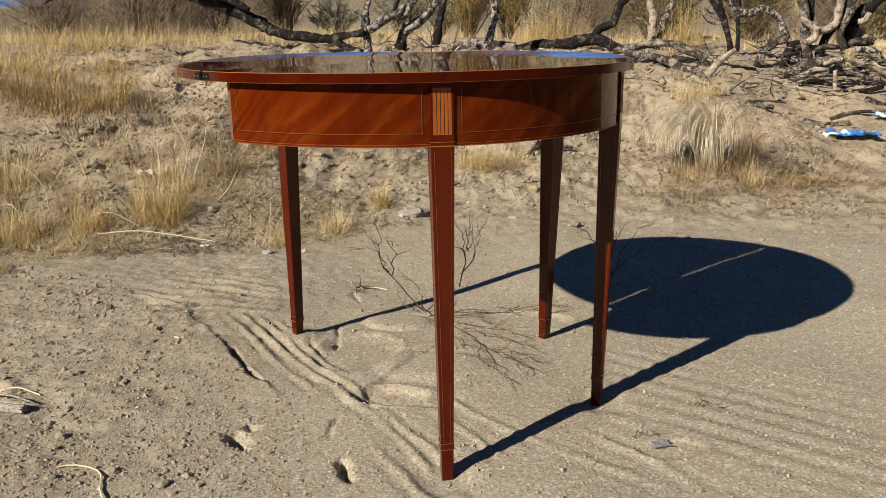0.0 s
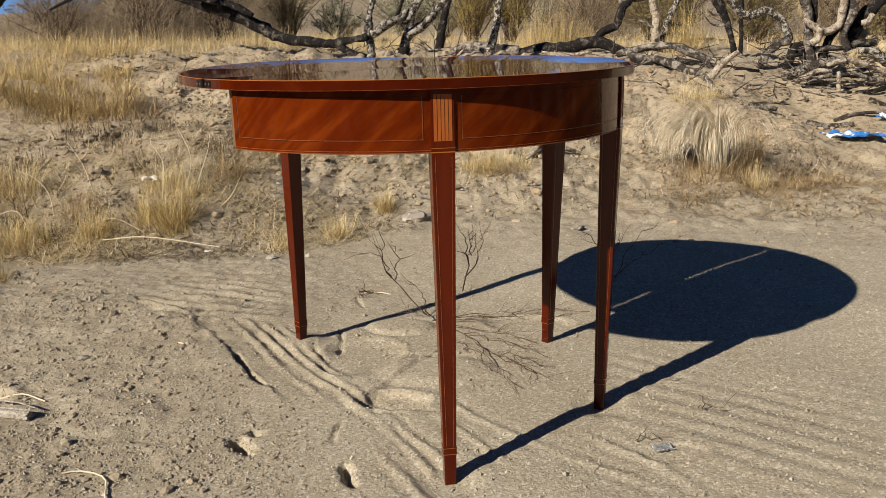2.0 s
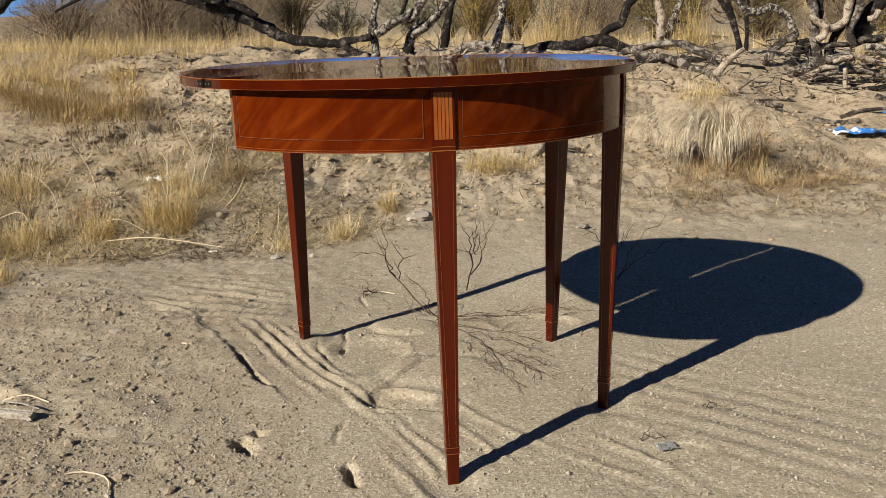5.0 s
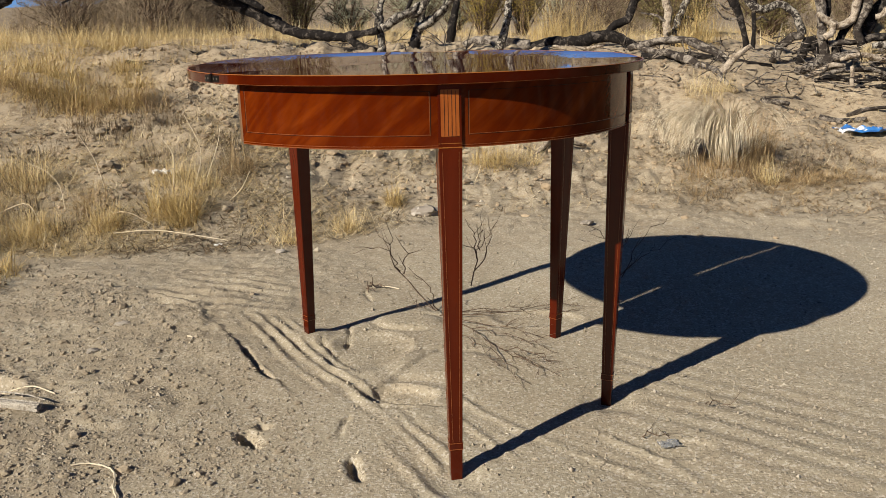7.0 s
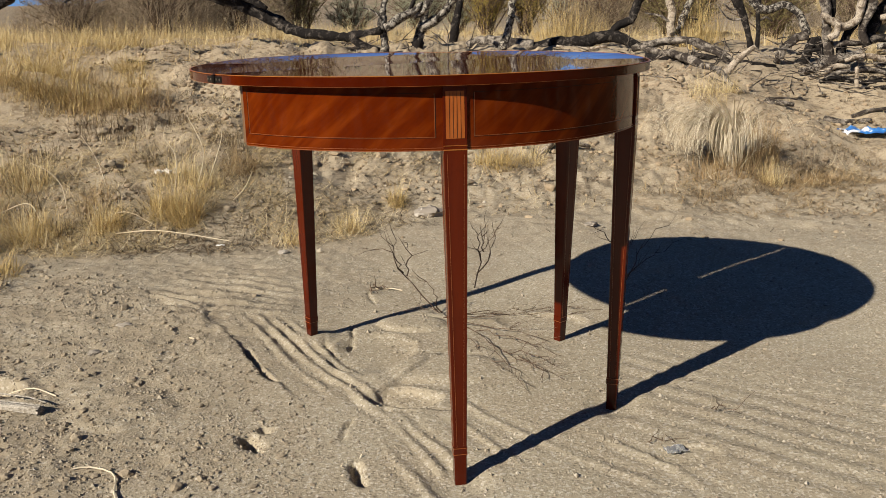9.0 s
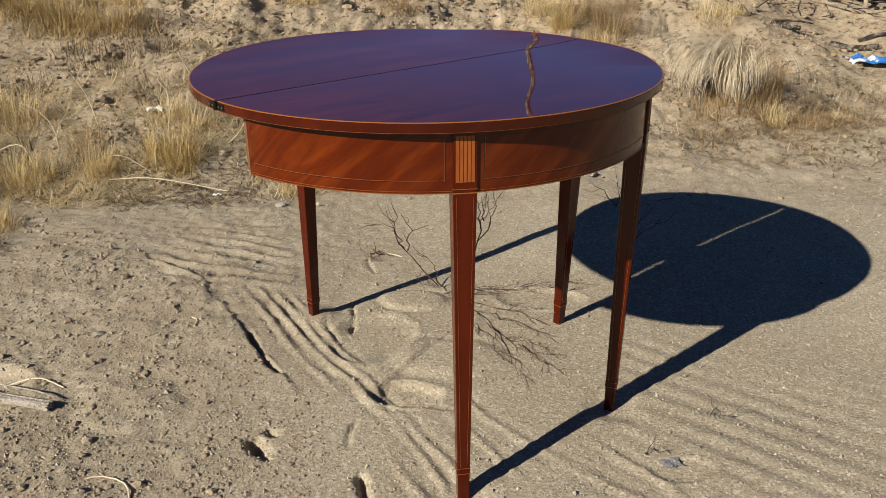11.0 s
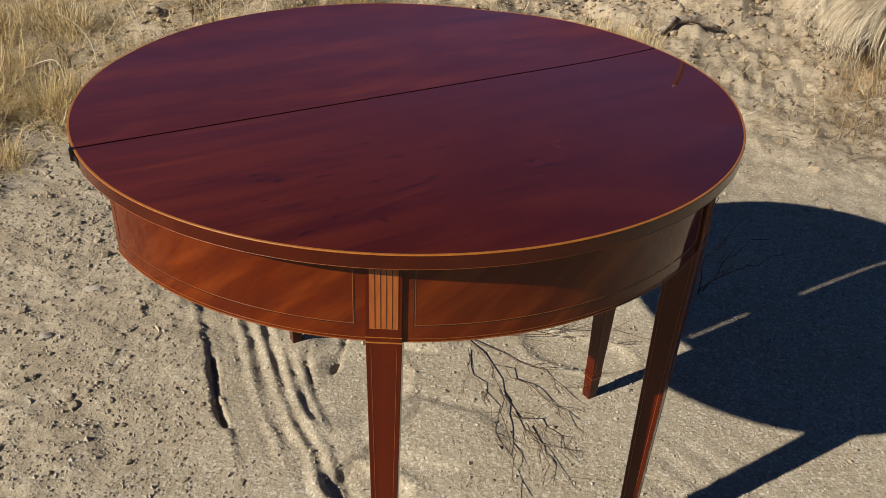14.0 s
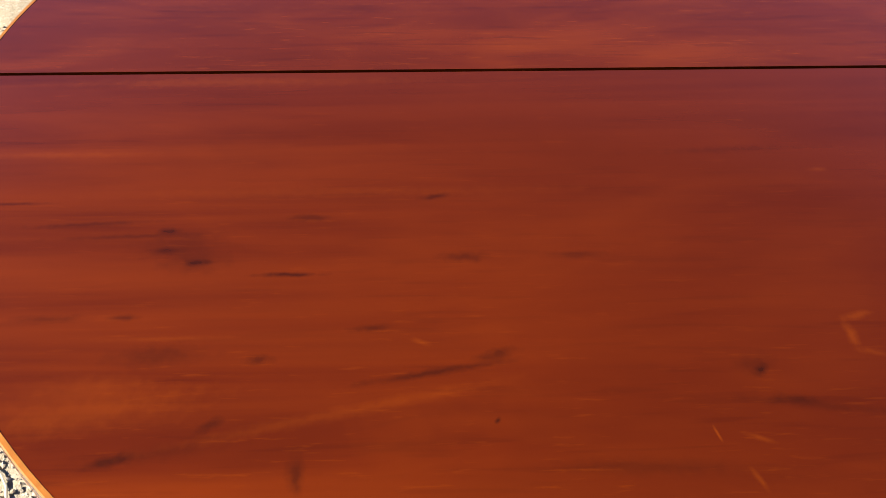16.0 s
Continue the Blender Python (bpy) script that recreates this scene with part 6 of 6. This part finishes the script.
# ---- shrubs of the plain ----
def shrub(x, y, h, r, leaf_mat, label, seed, n=2600, size=0.018, stems=26, dense=0.55, name="shrub"):
    rnd = random.Random(seed)
    z = float(lie(x, y))
    ob = thing(name, Matrix.Translation((x, y, z)), label, "shrub")
    bm = bmesh.new()
    tips = []
    for _ in range(stems):
        a = rnd.uniform(0, 6.28)
        out = r * rnd.uniform(0.25, 1.0)
        top = h * rnd.uniform(0.55, 1.0) * (1 - 0.35 * (out / r) ** 2)
        line = smooth_line([(0.05 * math.cos(a), 0.05 * math.sin(a), -0.03), (out * 0.35 * math.cos(a), out * 0.35 * math.sin(a), top * 0.45), (out * math.cos(a + 0.2), out * math.sin(a + 0.2), top)], 7)
        line = [Vector(p) + Vector((rnd.uniform(-1, 1), rnd.uniform(-1, 1), 0)) * 0.02 for p in line]
        tube(bm, line, [0.012 * (1 - 0.12 * k) for k in range(7)], 4, 0.1, rnd)
        tips.append(line)
        for _ in range(5):
            k = rnd.randint(2, 6)
            q = line[k] + Vector((rnd.gauss(0, 1), rnd.gauss(0, 1), rnd.gauss(0.4, 0.8))).normalized() * r * rnd.uniform(0.12, 0.3)
            tube(bm, [line[k], line[k].lerp(q, 0.5) + Vector((0, 0, 0.01)), q], [0.006, 0.005, 0.003], 3, 0.0, rnd)
            tips.append([line[k], line[k].lerp(q, 0.6), q])
    part("branchwork", bm, TWIG, ob)
    v, f = [], []
    for _ in range(n):
        line = rnd.choice(tips)
        s = rnd.uniform(dense, 1.0) * (len(line) - 1)
        k = min(int(s), len(line) - 2)
        c = line[k].lerp(line[k + 1], s - k) + Vector((rnd.gauss(0, 1), rnd.gauss(0, 1), rnd.gauss(0, 1))) * 0.05 * r
        d = Vector((rnd.gauss(0, 1), rnd.gauss(0, 1), rnd.gauss(0.5, 0.8))).normalized()
        e = d.cross(Vector((rnd.random(), rnd.random(), rnd.random()))).normalized()
        ln, wd = size * rnd.uniform(0.8, 2.6), size * rnd.uniform(0.18, 0.5)
        if leaf_mat in (DRYLEAF, UNSEEN_SCRUB):
            ln, wd = (ln * 3.0, wd * 0.36) if leaf_mat is DRYLEAF else (ln * 1.6, wd * 1.6)
            u, w, q = rnd.uniform(0, 6.28), r * 1.05 * math.sqrt(rnd.random()), rnd.random() ** 0.8
            c = Vector((w * math.cos(u), w * math.sin(u), h * 0.95 * q * math.sqrt(max(0.0, 1.12 - (w / r) ** 2)) * rnd.uniform(0.75, 1.0)))
            d = (d + Vector((math.cos(u), math.sin(u), 0.6)) * 0.7).normalized()
            e = d.cross(Vector((rnd.random(), rnd.random(), rnd.random()))).normalized()
        i = len(v)
        v += [c - e * wd, c + d * ln * 0.5 - e * wd * 0.2, c + d * ln, c + d * ln * 0.4 + e * wd]
        f.append((i, i + 1, i + 2, i + 3))
    ob2 = new("foliage", raw_mesh("foliage", v, f, leaf_mat))
    ob2.parent = ob
    return ob


for k, (x, y, h, r, mat, label, n) in enumerate([
    (-4.5, 11.2, 1.15, 0.75, DRYLEAF, "leafless grey-brown desert shrub", 3000), (-2.80, 11.9, 1.30, 0.68, OLIVE, "round grey-olive desert shrub", 3400), (-3.9, 12.6, 1.55, 0.85, DRYLEAF, "dry brown shrub full of bare twigs", 2800),
    (-1.45, 14.0, 1.05, 0.75, SAGE, "grey-green sage bush on the plain", 3600), (-1.0, 15.5, 1.0, 0.8, SAGE, "pale grey-green sage bush on the plain", 3200), (-0.35, 12.6, 1.7, 0.75, CREOSOTE, "yellow-green creosote bush with open stems", 3600), (0.15, 14.2, 1.9, 0.9, CREOSOTE, "tall olive creosote bush behind trees", 3600),
    (0.95, 12.6, 0.42, 0.36, DRYLEAF, "low round grey shrub in grass", 1600), (1.75, 14.5, 1.0, 0.80, OLIVE, "dark olive shrub on the plain", 3600), (2.6, 13.2, 1.35, 0.8, OLIVE, "olive shrub behind dead trunks", 3200), (3.5, 12.6, 1.25, 0.7, OLIVE, "dusty olive shrub in golden grass", 3000), (4.7, 13.0, 1.5, 1.0, OLIVE, "wide dusty green desert shrub", 3200),
    (-5.9, 12.0, 0.85, 0.9, DRYLEAF, "leafless grey shrub on the plain", 2400), (-2.15, 12.2, 0.60, 0.42, SAGE, "low pale sage bush on the plain", 2400), (6.2, 14.0, 1.6, 1.2, OLIVE, "large distant olive desert shrub", 2600), (0.9, 19.0, 1.5, 1.3, SAGE, "distant grey-green bush on the plain", 2400), (3.4, 19.0, 1.8, 1.4, OLIVE, "distant dark shrub on the plain", 2400), (-6.5, 16.0, 0.6, 1.2, SAGE, "distant pale shrub on the plain", 2000),
    (-4.0, 10.2, 1.10, 0.62, DRYLEAF, "tangled leafless brown desert shrub", 3400), (-3.3, 10.8, 1.25, 0.60, DRYLEAF, "leafless grey-brown desert shrub", 3400), (-5.2, 10.4, 0.80, 0.6, DRYLEAF, "leafless grey-brown desert shrub", 2800),
    (2.1, 12.0, 1.0, 0.7, OLIVE, "dusty olive shrub behind dead trunks", 3200), (3.1, 11.0, 0.9, 0.6, OLIVE, "dusty olive shrub in golden grass", 2600), (4.2, 11.0, 1.1, 0.8, DRYLEAF, "dry brown shrub full of bare twigs", 2600), (1.3, 12.8, 0.9, 0.6, DRYLEAF, "leafless grey desert shrub behind logs", 2400),
    (3.9, 9.2, 0.9, 0.55, OLIVE, "dusty shrub growing through dead limbs", 2200),
    # unseen dark brush, added beside and behind the camera to darken the varnish's reflections
    *[(x, y, 1.3 + 0.2 * (k % 3), 0.95 + 0.1 * (k % 2), UNSEEN_SCRUB, ("unseen dark bush added for the varnish to mirror", "unseen dusty shrub added for the varnish to mirror")[k % 2], 4600) for k, (x, y) in enumerate(((4.7, 3.7), (5.0, 2.2), (4.9, 0.6), (4.6, -0.9), (3.9, -2.3), (2.8, -3.5), (1.2, -4.2), (-0.5, -4.4), (-2.1, -4.1), (-3.6, -3.2), (-4.7, -1.9), (-5.3, -0.4), (-5.5, 1.2)))],
    (-2.2, 20.0, 1.7, 1.5, SAGE, "wide distant pale sage bush", 2400)]):
    shrub(x, y, h, r, mat, label, 200 + k, int(n * (3.2 if mat is DRYLEAF else 2.2)), 0.022, 46, 0.3)


# ---- stones, clods and litter ----
def pebble_shape(rnd, n=1, jag=0.24):
    """A jagged stone: an octahedron with n 0, a rounder one with n 1 or 2."""
    bm = bmesh.new()
    if n:
        bmesh.ops.create_icosphere(bm, subdivisions=n, radius=1)
    else:
        corners = [bm.verts.new(c) for c in ((1, 0, 0), (0, 1, 0), (-1, 0, 0), (0, -1, 0), (0, 0, 1), (0, 0, -1))]
        for k in range(4):
            bm.faces.new((corners[k], corners[(k + 1) % 4], corners[4]))
            bm.faces.new((corners[(k + 1) % 4], corners[k], corners[5]))
    for v in bm.verts:
        v.co *= rnd.uniform(1 - jag, 1 + 0.75 * jag)
    bm.verts.index_update()
    vs = np.array([tuple(v.co) for v in bm.verts])
    fs = np.array([tuple(v.index for v in f.verts) for f in bm.faces])
    bm.free()
    return vs, fs


GRAINS = [pebble_shape(random.Random(40 + k), 0, 0.35) for k in range(8)]
SHAPES = [pebble_shape(random.Random(k)) for k in range(8)]
LUMPS = [pebble_shape(random.Random(20 + k), 2, 0.26) for k in range(8)]


def strew(name, label, mat, seed, spots, size, flat_by=0.6, shapes=SHAPES):
    """Stones of those sizes at those places of the plan, half sunk in the ground."""
    r = np.random.default_rng(seed)
    level = lie(spots[:, 0], spots[:, 1]) + relief(spots[:, 0], spots[:, 1])
    kind = r.integers(0, len(shapes), len(spots))
    vs, fs, count = [], [], 0
    for k, (shape, tris) in enumerate(shapes):
        at = np.nonzero(kind == k)[0]
        n = len(at)
        a, s = r.uniform(0, 6.28, n)[:, None], size[at][:, None]
        p = shape[None, :, 0] * s * r.uniform(0.7, 1.3, n)[:, None]
        q = shape[None, :, 1] * s * r.uniform(0.6, 1.0, n)[:, None]
        high = s * flat_by * r.uniform(0.6, 1.2, n)[:, None]
        x = spots[at, 0][:, None] + np.cos(a) * p - np.sin(a) * q
        y = spots[at, 1][:, None] + np.sin(a) * p + np.cos(a) * q
        z = level[at][:, None] + 0.35 * high + shape[None, :, 2] * high
        vs.append(np.stack([x, y, z], -1).reshape(-1, 3))
        fs.append((count + np.arange(n)[:, None, None] * len(shape) + tris[None]).reshape(-1, 3))
        count += n * len(shape)
    ob = new(name, array_mesh(name, np.concatenate(vs), np.concatenate(fs), mat))
    return tagged(ob, label, "stones", kind="stuff")


def sizes(seed, n, least, mean, most):
    return np.minimum(least + np.random.default_rng(seed).exponential(mean, n), most)


def on_wash(x, y):
    """Grit lies thick on the crust, thin on the driven strip and in the footprints."""
    patch = 0.5 + 0.5 * wave(x, y, 0.3, 91) + 0.3 * wave(x, y, 0.11, 92)
    return np.clip(0.10 + 0.42 * patch + 0.55 * np.clip(seg_side(x, y, SHELF) * 12, 0, 1), 0.05, 1)


def on_crust(x, y):
    return np.clip(seg_side(x, y, SHELF) * 9, 0, 1) * np.clip(0.55 + 0.3 * wave(x, y, 0.22, 93) + 0.3 * wave(x, y, 0.7, 94), 0.15, 1)


def on_bank(x, y):
    return np.clip(0.4 + 0.6 * wave(x, y, 0.4, 95) + 0.4 * wave(x, y, 0.13, 96), 0.08, 1) * np.clip(0.10 + (y - foot_of_bank(x, y)) * 2.2, 0.04, 1)


strew("gravel", "fine pale gravel scattered over the sand", GRIT, 1, scattered(1, 62000, -1.3, 1.8, 1.15, 3.8, on_wash), sizes(1, 62000, 0.0008, 0.0010, 0.006), 0.7, GRAINS)
strew("crust_grit", "coarse grit and crumbs of broken crust", CLOD, 5, scattered(5, 11000, -1.7, -0.05, 1.2, 3.5, on_crust), sizes(5, 11000, 0.0016, 0.0014, 0.009), 0.6)
strew("bank_gravel", "stones and clods scattered over the sandy bank", GRIT, 2, scattered(2, 30000, -4.5, 4.5, 3.3, 8.3, on_bank), sizes(2, 30000, 0.0022, 0.0026, 0.016), 0.7, GRAINS)
strew("wash_pebbles", "small pebbles lying apart on the sand", GRIT, 7, scattered(7, 5000, -1.2, 2.6, 1.2, 4.6, on_wash), sizes(7, 5000, 0.0026, 0.0014, 0.009), 0.75, GRAINS)
strew("dirt_clods", "brown clods of broken crust on the ground", CLOD, 3, scattered(3, 420, -1.5, -0.3, 1.3, 3.4, on_crust), sizes(3, 420, 0.003, 0.0028, 0.013), 0.75, LUMPS)
strew("bank_clods", "brown clods on the face of the bank", EARTH, 4, scattered(4, 11000, -3.2, 3.5, 3.5, 7.1, on_bank), sizes(4, 11000, 0.0035, 0.0042, 0.022), 0.7, SHAPES)
strew("bank_lumps", "lumps of crusted earth on the face of the bank", EARTH, 6, scattered(6, 420, -3.0, 3.2, 3.7, 6.8, on_bank), sizes(6, 420, 0.008, 0.007, 0.034), 0.65, LUMPS)


def stone(x, y, sx, sy, sz, mat, label, seed, turn=0.0, name="stone", group=""):
    rnd = random.Random(seed)
    bm = bmesh.new()
    bmesh.ops.create_icosphere(bm, subdivisions=3, radius=1)
    off = Vector((rnd.uniform(0, 50), rnd.uniform(0, 50), 0))
    for v in bm.verts:
        n = v.co.normalized()
        k = 1 + 0.45 * noise.noise(n * 1.6 + off) + 0.25 * noise.noise(n * 4.5 + off) + 0.12 * noise.noise(n * 11 + off)
        v.co = Vector((n.x * sx, n.y * sy, n.z * sz)) * k
        v.co.z = max(v.co.z, -sz * 0.5)
    ob = part(name, bm, mat, smooth=True)
    ob.data.set_sharp_from_angle(angle=radians(40))
    ob.matrix_world = pose(x, y, ground_z(x, y) + sz * 0.35, 0, 0, turn)
    return tagged(ob, label, "stone", group)


stone(-0.14, 3.88, 0.060, 0.038, 0.030, ROCK, "pale angular rock at the edge of the bank", 1, 10, "rock")
stone(-0.827, 2.44, 0.019, 0.013, 0.006, ROCK, "small flat white stone on the sand", 2, 20)
stone(-0.815, 2.244, 0.016, 0.012, 0.008, ROCK, "small pale stone on the sand", 3, 60)
stone(-0.62, 3.30, 0.02, 0.015, 0.010, ROCK, "small pale stone near the dry grass", 4, 10)
stone(0.55, 3.75, 0.03, 0.02, 0.012, ROCK, "flat grey stone lying on sand", 5, 40)
stone(2.15, 6.6, 0.035, 0.03, 0.02, CLOD, "pale stone on the bank", 6, 0)
stone(2.35, 6.7, 0.035, 0.028, 0.02, CLOD, "pale stone on the bank", 7, 0)
stone(-0.24, 9.2, 0.10, 0.08, 0.05, CLOD, "rounded pale boulder behind the fallen log", 8, 0, "boulder")
for k, (x, y, s) in enumerate([(-1.02, 2.13, 0.018), (-0.92, 2.08, 0.016), (-1.05, 2.32, 0.014), (-0.90, 2.25, 0.013), (-1.10, 2.22, 0.016), (-0.86, 2.45, 0.012), (-1.0, 2.55, 0.012), (-0.75, 2.12, 0.011), (-0.55, 2.75, 0.012), (-0.66, 2.30, 0.010), (-0.98, 1.92, 0.013)]):
    stone(x, y, s * 0.7, s * 0.55, s * 0.42, CLOD, "dark brown clod of dirt on the sand", 30 + k, 40 * k, "clod", "dirt clods")
for k, (x, y, s) in enumerate([(-1.66, 4.05, 0.07), (-1.88, 4.46, 0.08), (-0.95, 3.66, 0.05), (-0.86, 3.72, 0.035), (0.30, 5.55, 0.06), (-0.35, 5.7, 0.06), (-0.25, 5.75, 0.05), (-0.75, 5.9, 0.08), (1.05, 5.0, 0.03), (0.98, 4.3, 0.022)]):
    stone(x, y, s * 0.45, s * 0.38, s * 0.3, CLOD, "brown clod of crusted earth on the bank", 60 + k, 25 * k, "clod", "bank clods")


def crumpled(name, x, y, sx, sy, height, mat, label, seed, turn=0, cuts=9):
    rnd = random.Random(seed)
    bm = bmesh.new()
    bmesh.ops.create_grid(bm, x_segments=cuts * 2, y_segments=cuts, size=1)
    off = Vector((rnd.uniform(0, 90), rnd.uniform(0, 90), 0))
    for v in bm.verts:
        p = v.co.copy()
        k = noise.noise(p * 1.9 + off)
        v.co = Vector((p.x * sx * (1 + 0.18 * noise.noise(p * 2.3 + off * 2)), p.y * sy * (1 + 0.25 * noise.noise(p * 2.1 - off)), height * (0.45 + 0.9 * abs(k) + 0.35 * noise.noise(p * 5 + off))))
    bmesh.ops.solidify(bm, geom=bm.faces, thickness=0.0008)
    ob = part(name, bm, mat)
    ob.matrix_world = pose(x, y, ground_z(x, y) + 0.002, 0, 0, turn)
    return tagged(ob, label, "litter")


def bag_material():
    m = Nodes("printed_bag", roughness=0.3, specular=0.5)
    at = m.place((1, 1, 1))
    n = m.noise(at, 9, 2, 0.5, 0.4)
    c = m.ramp(n, (0.44, (0.75, 0.76, 0.78)), (0.47, (0.05, 0.22, 0.55)), (0.62, (0.03, 0.12, 0.36)))
    return m.done(c)


PAPER = Nodes("white_paper", roughness=0.8).done((0.78, 0.77, 0.74))
FILM = Nodes("clear_wrapper", roughness=0.18, specular=0.6)
FILM.set("Transmission Weight", 0.75)
FILM = FILM.done((0.62, 0.62, 0.60))
BAG = bag_material()
crumpled("plastic_bag", 2.36, 5.76, 0.17, 0.09, 0.05, BAG, "crumpled blue and white plastic bag on the bank", 3, -8)
crumpled("plastic_bag", 2.78, 6.25, 0.08, 0.06, 0.06, BAG, "torn blue and white plastic bag by brush", 5, 30)
crumpled("paper_scrap", -1.35, 3.97, 0.045, 0.028, 0.035, PAPER, "white crumpled paper scrap among dry grass", 7, 20)
crumpled("wrapper", 0.595, 1.838, 0.020, 0.014, 0.010, FILM, "small clear crumpled wrapper on the sand", 9, 15)
crumpled("paper_scrap", -1.78, 2.885, 0.030, 0.024, 0.018, PAPER, "white crumpled paper scrap on matted straw", 13, 60)
crumpled("paper_scrap", -1.77, 3.07, 0.030, 0.024, 0.020, PAPER, "white crumpled paper scrap on matted straw", 15, 10)
crumpled("paper_scrap", -0.90, 3.40, 0.016, 0.008, 0.006, PAPER, "tiny white scrap at the edge of dry grass", 11, 15)
